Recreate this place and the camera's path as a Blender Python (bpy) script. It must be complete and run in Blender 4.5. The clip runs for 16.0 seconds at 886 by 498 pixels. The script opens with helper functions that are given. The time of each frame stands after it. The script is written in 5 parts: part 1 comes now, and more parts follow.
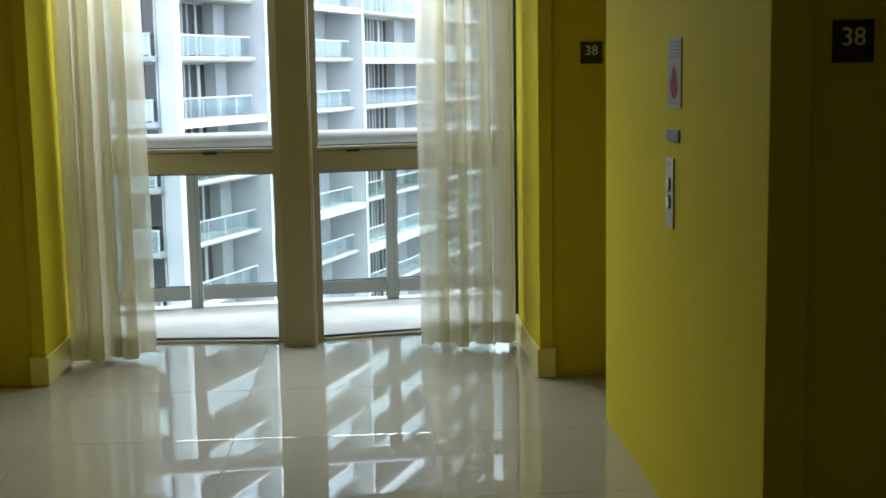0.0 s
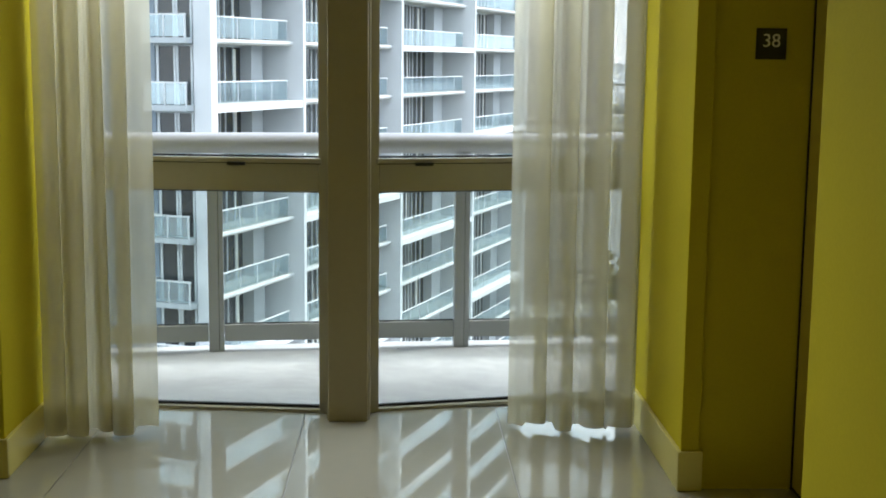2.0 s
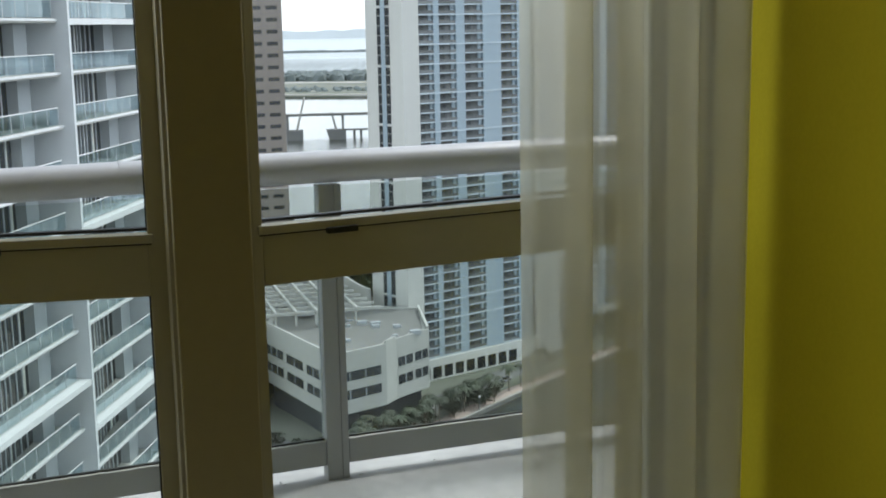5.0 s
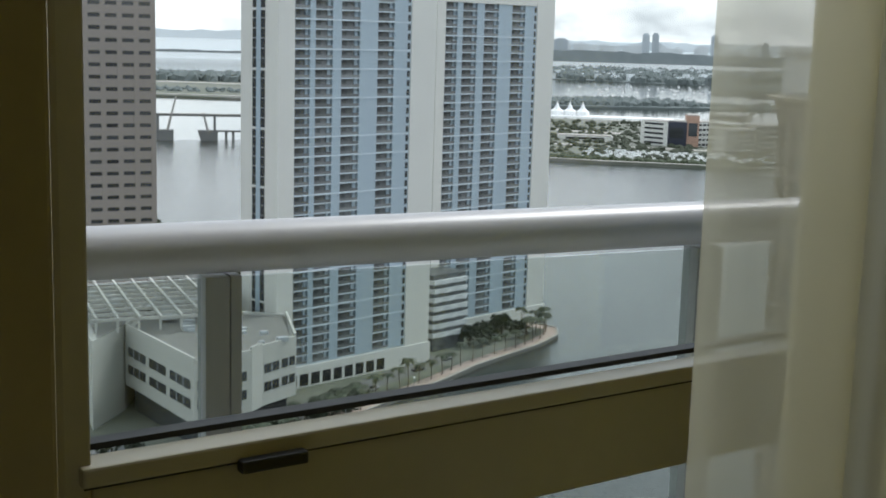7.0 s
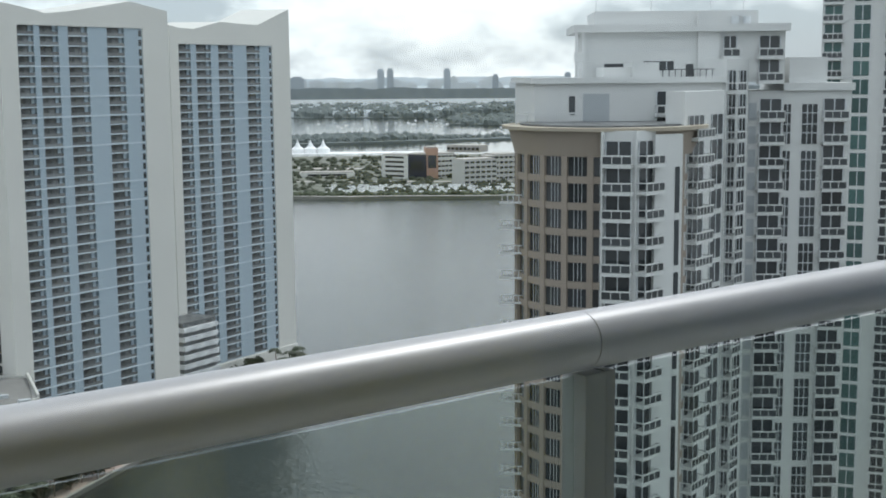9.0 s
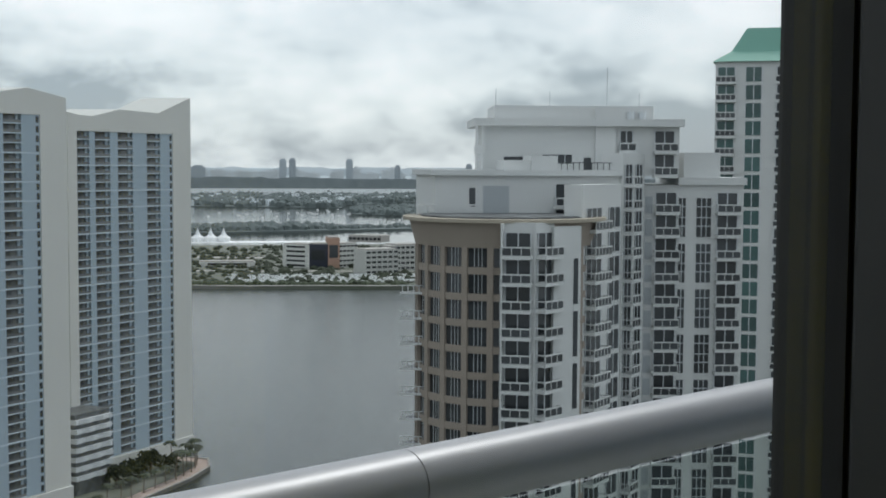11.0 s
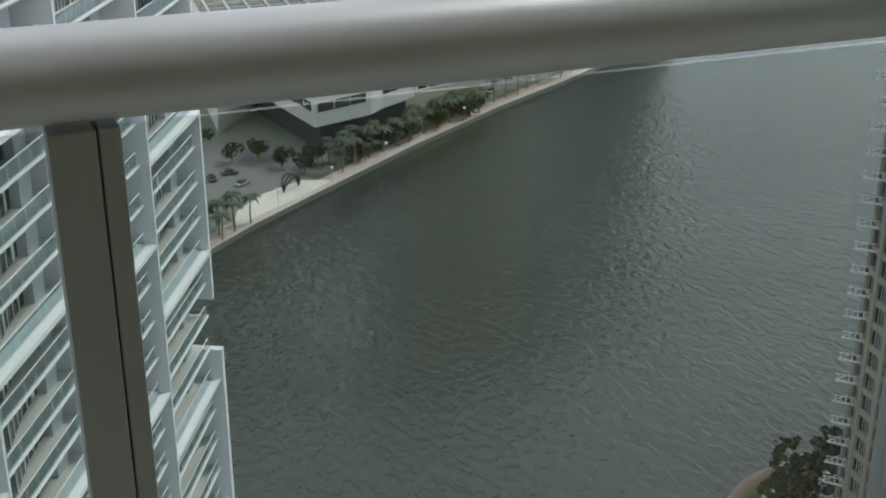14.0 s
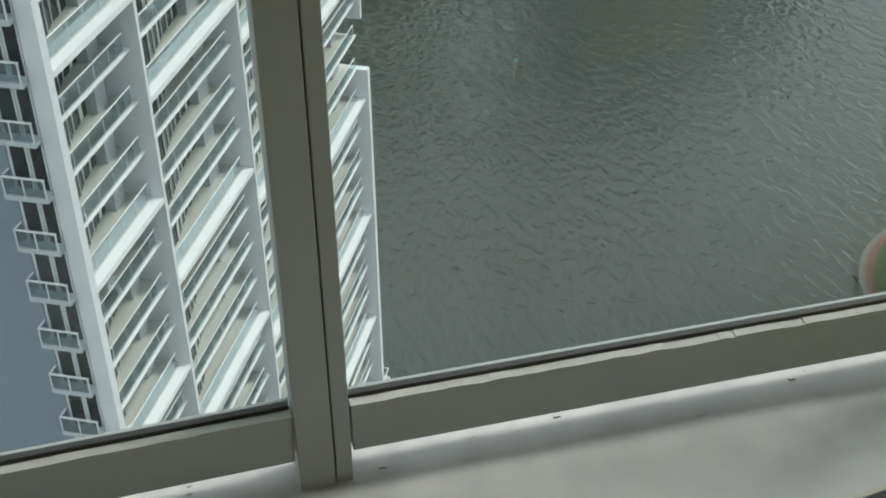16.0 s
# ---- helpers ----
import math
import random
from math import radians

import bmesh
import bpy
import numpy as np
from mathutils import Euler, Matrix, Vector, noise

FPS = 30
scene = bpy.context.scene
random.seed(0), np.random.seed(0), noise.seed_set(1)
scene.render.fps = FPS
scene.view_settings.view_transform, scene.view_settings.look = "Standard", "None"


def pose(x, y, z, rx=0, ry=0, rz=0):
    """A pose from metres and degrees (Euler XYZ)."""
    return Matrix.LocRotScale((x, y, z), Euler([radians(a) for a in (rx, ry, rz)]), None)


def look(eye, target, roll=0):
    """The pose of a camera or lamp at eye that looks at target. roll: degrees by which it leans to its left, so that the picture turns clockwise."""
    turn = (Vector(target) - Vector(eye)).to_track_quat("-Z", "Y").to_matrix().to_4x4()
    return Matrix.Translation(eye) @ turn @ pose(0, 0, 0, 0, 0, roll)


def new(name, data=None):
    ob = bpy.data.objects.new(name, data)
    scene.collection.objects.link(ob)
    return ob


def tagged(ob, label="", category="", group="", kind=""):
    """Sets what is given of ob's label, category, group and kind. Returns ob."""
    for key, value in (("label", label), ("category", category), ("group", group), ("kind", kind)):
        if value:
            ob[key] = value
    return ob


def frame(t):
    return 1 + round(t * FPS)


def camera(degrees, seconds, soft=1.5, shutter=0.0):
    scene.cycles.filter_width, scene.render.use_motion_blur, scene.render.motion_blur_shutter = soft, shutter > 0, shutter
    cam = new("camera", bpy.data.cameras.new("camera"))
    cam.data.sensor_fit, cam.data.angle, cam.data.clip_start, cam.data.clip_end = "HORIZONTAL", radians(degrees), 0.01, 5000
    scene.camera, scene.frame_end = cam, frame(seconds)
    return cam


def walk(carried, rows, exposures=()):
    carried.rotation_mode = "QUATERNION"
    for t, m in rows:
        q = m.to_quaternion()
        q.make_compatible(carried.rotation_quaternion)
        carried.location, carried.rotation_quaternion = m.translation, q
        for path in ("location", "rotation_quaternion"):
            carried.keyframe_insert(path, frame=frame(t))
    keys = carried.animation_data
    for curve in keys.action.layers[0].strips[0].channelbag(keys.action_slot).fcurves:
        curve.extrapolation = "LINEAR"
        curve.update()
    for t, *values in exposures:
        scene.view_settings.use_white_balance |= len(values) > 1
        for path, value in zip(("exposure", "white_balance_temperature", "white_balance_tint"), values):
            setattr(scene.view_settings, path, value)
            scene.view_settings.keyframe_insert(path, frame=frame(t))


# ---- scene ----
cam = camera(38.3, 16.0, soft=1.8)
PATH = [
    (0, (-0.083, -1.044, 1.458), (0.031, 0.933, 1.181), -1.0),
    (0.5, (-0.164, -0.618, 1.472), (0.029, 1.352, 1.182), -1.0),
    (1, (-0.144, -0.188, 1.472), (-0.056, 1.795, 1.224), 0.5),
    (1.5, (-0.174, 0.232, 1.451), (-0.118, 2.214, 1.190), 1.6),
    (2, (-0.259, 0.648, 1.464), (-0.192, 2.625, 1.171), 0.6),
    (2.5, (-0.311, 1.103, 1.480), (-0.260, 3.083, 1.203), -0.0),
    (3, (-0.413, 1.537, 1.462), (-0.288, 3.518, 1.218), 1.7),
    (3.5, (-0.529, 1.939, 1.478), (-0.272, 3.904, 1.207), 1.0),
    (4, (-0.591, 2.358, 1.494), (-0.285, 4.320, 1.253), 0.7),
    (4.5, (-0.668, 2.731, 1.479), (-0.272, 4.677, 1.246), 0.4),
    (5, (-0.743, 3.085, 1.486), (-0.189, 4.976, 1.142), -1.1),
    (7.3, (-0.420, 4.845, 1.470), (0.360, 6.655, 1.131), 1.4),
    (7.6, (-0.363, 5.023, 1.465), (0.470, 6.804, 1.099), 0.9),
    (8, (-0.304, 5.253, 1.472), (0.639, 6.986, 1.142), 0.5),
    (10.5, (0.035, 5.650, 1.545), (1.225, 7.245, 1.350), -0.1),
    (11, (0.120, 5.720, 1.520), (1.350, 7.291, 1.391), 0.3),
    (11.5, (0.160, 5.770, 1.500), (1.132, 7.514, 1.373), -0.6),
    (11.8, (0.130, 5.770, 1.490), (0.960, 7.585, 1.353), -0.7),
    (12, (0.110, 5.760, 1.490), (0.870, 7.606, 1.359), -0.5),
    (12.5, (0.060, 5.740, 1.490), (0.732, 7.608, 1.245), 0.4),
    (13, (0.035, 5.720, 1.465), (0.694, 7.553, 1.013), 0.3),
    (13.5, (0.045, 5.719, 1.432), (0.651, 7.514, 0.789), 0.0),
    (14, (0.047, 5.778, 1.398), (0.583, 7.540, 0.618), -0.0),
    (14.5, (0.041, 5.760, 1.397), (0.466, 7.494, 0.496), -1.28),
    (15, (0.025, 5.767, 1.368), (0.353, 7.479, 0.389), -0.62),
    (15.5, (0.016, 5.812, 1.317), (0.341, 7.468, 0.243), -0.45),
    (16, (0.01, 5.812, 1.307), (0.282, 7.426, 0.158), -0.67),
]
walk(cam, [(t, look(eye, target, roll)) for t, eye, target, roll in PATH],
     exposures=[(0.0, 1.8, 5850, 11), (1.0, 1.6, 5950, 12), (1.5, 1.52, 6000, 12), (3.0, 1.35, 6100, 12), (4.0, 1.05, 6150, 12), (5.2, 0.62, 6200, 12),
                (7.3, 0.35, 6300, 12), (8.2, 0.25, 6300, 11), (10.3, -0.05, 6300, 11), (12.0, -0.6, 6350, 11), (13.0, -0.72, 6400, 12), (13.5, -0.52, 6400, 12),
                (14.0, 0.22, 6400, 11), (14.5, 0.45, 6450, 11), (15.0, 0.72, 6500, 11), (16.0, 0.75, 6500, 11)])

# ---- world and sun ----
world = bpy.data.worlds.new("overcast_sky")
scene.world = world
world.use_nodes = True
wn, wl = world.node_tree.nodes, world.node_tree.links
wn.clear()
w_out = wn.new("ShaderNodeOutputWorld")
w_bg = wn.new("ShaderNodeBackground")
sky = wn.new("ShaderNodeTexSky")
sky.sky_type = "NISHITA"
sky.sun_disc = False
sky.sun_elevation, sky.sun_rotation = radians(53), radians(72)
w_scale = wn.new("ShaderNodeVectorMath")
w_scale.operation = "SCALE"
w_scale.inputs["Scale"].default_value = 0.1
w_tc = wn.new("ShaderNodeTexCoord")
w_map = wn.new("ShaderNodeMapping")
w_map.inputs["Scale"].default_value = (1.0, 1.0, 2.0)
w_map.inputs["Location"].default_value = (0.35, 0.1, 0.0)
w_noise = wn.new("ShaderNodeTexNoise")
w_noise.inputs["Scale"].default_value = 3.4
w_noise.inputs["Detail"].default_value = 7
w_noise.inputs["Roughness"].default_value = 0.62
w_ramp = wn.new("ShaderNodeValToRGB")
w_ramp.color_ramp.elements[0].position, w_ramp.color_ramp.elements[0].color = 0.41, (0.34, 0.40, 0.45, 1)
w_ramp.color_ramp.elements[1].position, w_ramp.color_ramp.elements[1].color = 0.63, (0.95, 0.97, 0.98, 1)
w_el = w_ramp.color_ramp.elements.new(0.5)
w_el.color = (0.68, 0.74, 0.77, 1)
w_mix = wn.new("ShaderNodeMix")
w_mix.data_type = "RGBA"
w_mix.inputs["Factor"].default_value = 0.86
wl.new(sky.outputs["Color"], w_scale.inputs[0])
wl.new(w_tc.outputs["Generated"], w_map.inputs["Vector"])
wl.new(w_map.outputs["Vector"], w_noise.inputs["Vector"])
wl.new(w_noise.outputs["Fac"], w_ramp.inputs["Fac"])
wl.new(w_scale.outputs["Vector"], w_mix.inputs["A"])
wl.new(w_ramp.outputs["Color"], w_mix.inputs["B"])
wl.new(w_mix.outputs["Result"], w_bg.inputs["Color"])
w_bg.inputs["Strength"].default_value = 1.45
wl.new(w_bg.outputs["Background"], w_out.inputs["Surface"])

sun = new("sun", bpy.data.lights.new("sun", "SUN"))
sun.data.energy, sun.data.angle, sun.data.color = 1.7, radians(12), (1.0, 0.985, 0.95)
sun.matrix_world = look((95, 30, 135), (0, 0, 0))

# sky light let in by the upper part of the two windows
for name, at, w in (("window_light_east", look((-0.02, 5.90, 2.28), (-0.10, 4.6, 0.9)), 0.65), ("window_light_west", look((-1.05, 5.84, 2.28), (-0.95, 4.6, 0.9)), 0.95)):
    lamp = new(name, bpy.data.lights.new(name, "AREA"))
    lamp.data.shape, lamp.data.size, lamp.data.size_y, lamp.data.energy, lamp.data.color = "RECTANGLE", w, 0.55, 4.1, (0.92, 0.97, 1.0)
    lamp.data.spread = radians(100)
    lamp.matrix_world = at

# ---- materials ----
def mat(name, base, rough=0.6, metal=0.0, grain=0.0, scale=20.0, stain=0.0, stain_scale=1.0, bump=0.0, spec=0.5, trans=0.0, rand=0.0, tint=None):
    """Principled surface: grain and stain vary the base colour at two scales, bump gives fine relief, rand varies piece by piece."""
    m = bpy.data.materials.new(name)
    m.use_nodes = True
    nt = m.node_tree
    b = nt.nodes["Principled BSDF"]
    b.inputs["Base Color"].default_value = (*base, 1)
    b.inputs["Roughness"].default_value = rough
    b.inputs["Metallic"].default_value = metal
    b.inputs["Specular IOR Level"].default_value = spec
    b.inputs["Transmission Weight"].default_value = trans
    tc = nt.nodes.new("ShaderNodeTexCoord")
    col = None
    low = tint or tuple(c * 0.55 for c in base)

    def layer(amount, sc, prev, detail):
        n = nt.nodes.new("ShaderNodeTexNoise")
        n.inputs["Scale"].default_value = sc
        n.inputs["Detail"].default_value = detail
        nt.links.new(tc.outputs["Object"], n.inputs["Vector"])
        r = nt.nodes.new("ShaderNodeMapRange")
        r.inputs["From Min"].default_value, r.inputs["From Max"].default_value = 0.35, 0.68
        r.inputs["To Min"].default_value, r.inputs["To Max"].default_value = amount, 0.0
        nt.links.new(n.outputs["Fac"], r.inputs["Value"])
        x = nt.nodes.new("ShaderNodeMix")
        x.data_type = "RGBA"
        nt.links.new(r.outputs["Result"], x.inputs["Factor"])
        if prev is None:
            x.inputs["A"].default_value = (*base, 1)
        else:
            nt.links.new(prev, x.inputs["A"])
        x.inputs["B"].default_value = (*low, 1)
        return x.outputs["Result"], n

    noise_node = None
    if stain:
        col, _ = layer(stain, stain_scale, col, 4)
    if grain:
        col, noise_node = layer(grain, scale, col, 6)
    if rand:
        oi = nt.nodes.new("ShaderNodeObjectInfo")
        hs = nt.nodes.new("ShaderNodeHueSaturation")
        mr = nt.nodes.new("ShaderNodeMapRange")
        mr.inputs["To Min"].default_value, mr.inputs["To Max"].default_value = 1 - rand, 1 + rand
        nt.links.new(oi.outputs["Random"], mr.inputs["Value"])
        nt.links.new(mr.outputs["Result"], hs.inputs["Value"])
        hs.inputs["Color"].default_value = (*base, 1)
        if col:
            nt.links.new(col, hs.inputs["Color"])
        col = hs.outputs["Color"]
    if col:
        nt.links.new(col, b.inputs["Base Color"])
    if bump:
        if noise_node is None:
            noise_node = nt.nodes.new("ShaderNodeTexNoise")
            noise_node.inputs["Scale"].default_value = scale
            noise_node.inputs["Detail"].default_value = 5
            nt.links.new(tc.outputs["Object"], noise_node.inputs["Vector"])
        bp = nt.nodes.new("ShaderNodeBump")
        bp.inputs["Strength"].default_value = bump
        bp.inputs["Distance"].default_value = 0.01
        nt.links.new(noise_node.outputs["Fac"], bp.inputs["Height"])
        nt.links.new(bp.outputs["Normal"], b.inputs["Normal"])
    return m


def glass(name, tint, gloss=0.02, sheen=0.02, shine=(1, 1, 1)):
    """Thin pane: clear, slightly tinted, with a mirror sheen that grows at a slant."""
    m = bpy.data.materials.new(name)
    m.use_nodes = True
    nt = m.node_tree
    nt.nodes.clear()
    out = nt.nodes.new("ShaderNodeOutputMaterial")
    tr = nt.nodes.new("ShaderNodeBsdfTransparent")
    tr.inputs["Color"].default_value = (*tint, 1)
    gl = nt.nodes.new("ShaderNodeBsdfGlossy")
    gl.inputs["Roughness"].default_value = gloss
    gl.inputs["Color"].default_value = (*shine, 1)
    lw = nt.nodes.new("ShaderNodeLayerWeight")
    lw.inputs["Blend"].default_value = 0.5
    pw = nt.nodes.new("ShaderNodeMath")
    pw.operation = "POWER"
    pw.inputs[1].default_value = 5.0
    ad = nt.nodes.new("ShaderNodeMath")
    ad.operation = "MULTIPLY_ADD"
    ad.inputs[1].default_value, ad.inputs[2].default_value = 0.8 - sheen, sheen
    nt.links.new(lw.outputs["Facing"], pw.inputs[0])
    nt.links.new(pw.outputs["Value"], ad.inputs[0])
    mx = nt.nodes.new("ShaderNodeMixShader")
    nt.links.new(ad.outputs["Value"], mx.inputs["Fac"])
    nt.links.new(tr.outputs["BSDF"], mx.inputs[1])
    nt.links.new(gl.outputs["BSDF"], mx.inputs[2])
    nt.links.new(mx.outputs["Shader"], out.inputs["Surface"])
    return m


def sheer(name):
    """Sheer voile: lets light through in part and glows softly with what falls on its far side."""
    m = bpy.data.materials.new(name)
    m.use_nodes = True
    nt = m.node_tree
    nt.nodes.clear()
    out = nt.nodes.new("ShaderNodeOutputMaterial")
    tl = nt.nodes.new("ShaderNodeBsdfTranslucent")
    df = nt.nodes.new("ShaderNodeBsdfDiffuse")
    tp = nt.nodes.new("ShaderNodeBsdfTransparent")
    for n in (tl, df):
        n.inputs["Color"].default_value = (0.76, 0.72, 0.54, 1)
    wv = nt.nodes.new("ShaderNodeTexNoise")
    wv.inputs["Scale"].default_value = 9
    tc = nt.nodes.new("ShaderNodeTexCoord")
    nt.links.new(tc.outputs["Object"], wv.inputs["Vector"])
    mr = nt.nodes.new("ShaderNodeMapRange")
    mr.inputs["To Min"].default_value, mr.inputs["To Max"].default_value = 0.24, 0.36
    nt.links.new(wv.outputs["Fac"], mr.inputs["Value"])
    a = nt.nodes.new("ShaderNodeMixShader")
    a.inputs["Fac"].default_value = 0.5
    nt.links.new(tl.outputs["BSDF"], a.inputs[1])
    nt.links.new(df.outputs["BSDF"], a.inputs[2])
    c = nt.nodes.new("ShaderNodeMixShader")
    nt.links.new(mr.outputs["Result"], c.inputs["Fac"])
    nt.links.new(a.outputs["Shader"], c.inputs[1])
    nt.links.new(tp.outputs["BSDF"], c.inputs[2])
    nt.links.new(c.outputs["Shader"], out.inputs["Surface"])
    return m


def water_mat(name="river_water", waviness=1.0):
    m = bpy.data.materials.new(name)
    m.use_nodes = True
    nt = m.node_tree
    b = nt.nodes["Principled BSDF"]
    b.inputs["Roughness"].default_value = 0.08
    b.inputs["IOR"].default_value = 1.5
    tc = nt.nodes.new("ShaderNodeTexCoord")
    big = nt.nodes.new("ShaderNodeTexNoise")
    big.inputs["Scale"].default_value = 0.012
    big.inputs["Detail"].default_value = 5
    nt.links.new(tc.outputs["Object"], big.inputs["Vector"])
    ramp = nt.nodes.new("ShaderNodeValToRGB")
    ramp.color_ramp.elements[0].position, ramp.color_ramp.elements[0].color = 0.3, (0.026, 0.030, 0.026, 1)
    ramp.color_ramp.elements[1].position, ramp.color_ramp.elements[1].color = 0.7, (0.042, 0.049, 0.042, 1)
    nt.links.new(big.outputs["Fac"], ramp.inputs["Fac"])
    nt.links.new(ramp.outputs["Color"], b.inputs["Base Color"])
    mp = nt.nodes.new("ShaderNodeMapping")
    mp.inputs["Rotation"].default_value = (0, 0, radians(35))
    mp.inputs["Scale"].default_value = (1.0, 0.55, 1.0)
    nt.links.new(tc.outputs["Object"], mp.inputs["Vector"])
    waves = nt.nodes.new("ShaderNodeTexNoise")
    waves.inputs["Scale"].default_value = 0.55
    waves.inputs["Detail"].default_value = 4
    waves.inputs["Roughness"].default_value = 0.5
    waves.inputs["Distortion"].default_value = 0.8
    nt.links.new(mp.outputs["Vector"], waves.inputs["Vector"])
    bp = nt.nodes.new("ShaderNodeBump")
    bp.inputs["Strength"].default_value = 1.0
    bp.inputs["Distance"].default_value = 0.40 * waviness
    nt.links.new(waves.outputs["Fac"], bp.inputs["Height"])
    nt.links.new(bp.outputs["Normal"], b.inputs["Normal"])
    return m


M_YELLOW = mat("yellow_wall_paint", (0.57, 0.465, 0.02), 0.7, spec=0.03, grain=0.10, scale=90, stain=0.06, stain_scale=1.5, bump=0.06)
M_CREAM = mat("cream_trim_paint", (0.70, 0.60, 0.16), 0.4, grain=0.05, scale=60, stain=0.05, stain_scale=2)
M_CEIL = mat("white_ceiling_paint", (0.78, 0.78, 0.74), 0.8, grain=0.05, scale=120, bump=0.05)
# white tile with the warm reflection of the yellow walls in its base colour
M_TILE = mat("porcelain_with_wall_tint", (0.38, 0.355, 0.27), 0.012, grain=0.05, scale=14, stain=0.05, stain_scale=1.2, rand=0.02, spec=0.75)
M_TILE.node_tree.nodes["Principled BSDF"].inputs["IOR"].default_value = 2.15
M_GROUT = mat("grey_grout", (0.38, 0.37, 0.34), 0.8, grain=0.2, scale=200)
M_FRAME = mat("beige_window_frame", (0.46, 0.42, 0.30), 0.38, grain=0.06, scale=40, stain=0.08, stain_scale=3)
M_POST = mat("tan_mullion_cladding", (0.40, 0.34, 0.20), 0.45, grain=0.06, scale=40, stain=0.08, stain_scale=2)
M_BLACK = mat("black_plastic", (0.015, 0.015, 0.015), 0.4, grain=0.2, scale=60)
M_GASKET = mat("black_rubber_gasket", (0.02, 0.02, 0.02), 0.6)
# near black puts the backlit shade of the beige frame into the colour
M_SHADE_STILE = mat("shaded_frame_colour", (0.035, 0.034, 0.032), 0.45, grain=0.15, scale=30, stain=0.1, stain_scale=3)
M_PANE = glass("window_pane", (0.95, 0.96, 0.95))
M_SHEER = sheer("sheer_white_voile")
M_HEM = mat("hem_voile", (0.70, 0.70, 0.64), 0.9)
M_RAIL = mat("white_painted_aluminium", (0.53, 0.53, 0.555), 0.40, metal=0.1, spec=0.7, grain=0.10, scale=30, stain=0.12, stain_scale=4, bump=0.03)
M_RPOST = mat("grey_painted_aluminium", (0.36, 0.37, 0.365), 0.45, grain=0.10, scale=40, stain=0.12, stain_scale=6)
M_RGLASS = glass("railing_glass", (0.86, 0.89, 0.87))
M_CONC = mat("weathered_concrete", (0.54, 0.54, 0.515), 0.85, grain=0.40, scale=17, stain=0.62, stain_scale=2.3, bump=0.3)
M_SEAL = mat("old_sealant", (0.46, 0.46, 0.43), 0.8, grain=0.4, scale=60, stain=0.3, stain_scale=8)
# steel whose colour includes the yellow reflection of the walls
M_STEEL = mat("wall_tinted_steel", (0.32, 0.29, 0.18), 0.45, metal=0.6, grain=0.15, scale=80)
M_SIGN = mat("black_sign_plate", (0.012, 0.011, 0.012), 0.35)
M_DIGIT = mat("white_sign_lettering", (0.75, 0.73, 0.66), 0.5)
M_PAPER = mat("printed_notice_card", (0.30, 0.29, 0.25), 0.6, grain=0.1, scale=30, spec=0.1)
M_RED = mat("dark_red_print", (0.22, 0.02, 0.03), 0.6, spec=0.05)
M_BUTTON = mat("pearl_button", (0.7, 0.68, 0.6), 0.25)
M_DOOR = mat("elevator_door_enamel", (0.52, 0.42, 0.05), 0.4, grain=0.05, scale=50)

M_WHITE = mat("white_stucco", (0.68, 0.705, 0.72), 0.75, grain=0.10, scale=2.5, stain=0.10, stain_scale=0.08, bump=0.05)
M_GREYW = mat("grey_stucco", (0.46, 0.49, 0.51), 0.8, grain=0.10, scale=2.0, stain=0.10, stain_scale=0.08)
M_BLUEW = mat("blue_grey_render", (0.20, 0.25, 0.30), 0.8, grain=0.08, scale=1.5, stain=0.1, stain_scale=0.05)
M_DARKG = mat("dark_window_glass", (0.035, 0.04, 0.045), 0.08, grain=0.5, scale=0.7, rand=0.5, spec=0.6)
M_MULL = mat("pale_window_mullion", (0.62, 0.65, 0.67), 0.5)
M_BGLASS = glass("green_balcony_glass", (0.76, 0.84, 0.86), 0.06, 0.24, (0.88, 0.96, 1.0))
M_CGLASS = mat("grey_condo_glass", (0.055, 0.062, 0.068), 0.12, grain=0.5, scale=0.5, rand=0.4, spec=0.5, tint=(0.025, 0.028, 0.03))
M_CWHITE = mat("weathered_white_stucco", (0.73, 0.74, 0.73), 0.8, grain=0.12, scale=0.8, stain=0.14, stain_scale=0.09)
M_SLAB = mat("white_slab_edge", (0.72, 0.735, 0.74), 0.7, grain=0.08, scale=1.5)
M_DECK = mat("pale_balcony_deck", (0.56, 0.56, 0.52), 0.8, grain=0.15, scale=2, stain=0.15, stain_scale=0.4)
M_GSLAB = mat("grey_slab_edge", (0.48, 0.52, 0.54), 0.75, grain=0.08, scale=1.5)
M_OBAND = mat("pale_blue_band", (0.56, 0.64, 0.69), 0.7, grain=0.08, scale=0.6)
M_OBLUE = mat("pale_blue_panel", (0.39, 0.475, 0.54), 0.7, grain=0.08, scale=0.6, stain=0.08, stain_scale=0.05)
M_OWHITE = mat("off_white_render", (0.68, 0.68, 0.645), 0.8, grain=0.08, scale=0.5, stain=0.12, stain_scale=0.04)
M_OBAL = mat("grey_balcony_front", (0.19, 0.20, 0.205), 0.35, grain=0.3, scale=0.8, rand=0.3)
M_OREC = mat("balcony_back_wall", (0.20, 0.215, 0.22), 0.5, grain=0.75, scale=0.55, rand=0.3, tint=(0.03, 0.034, 0.038))
M_BROWN = mat("brown_granite", (0.30, 0.265, 0.24), 0.7, grain=0.12, scale=0.4, stain=0.1, stain_scale=0.03)
M_BEIGE = mat("beige_stucco", (0.37, 0.315, 0.265), 0.85, grain=0.10, scale=1.2, stain=0.15, stain_scale=0.06)
M_RIM = mat("tan_cornice", (0.42, 0.375, 0.30), 0.8, grain=0.1, scale=1.0)
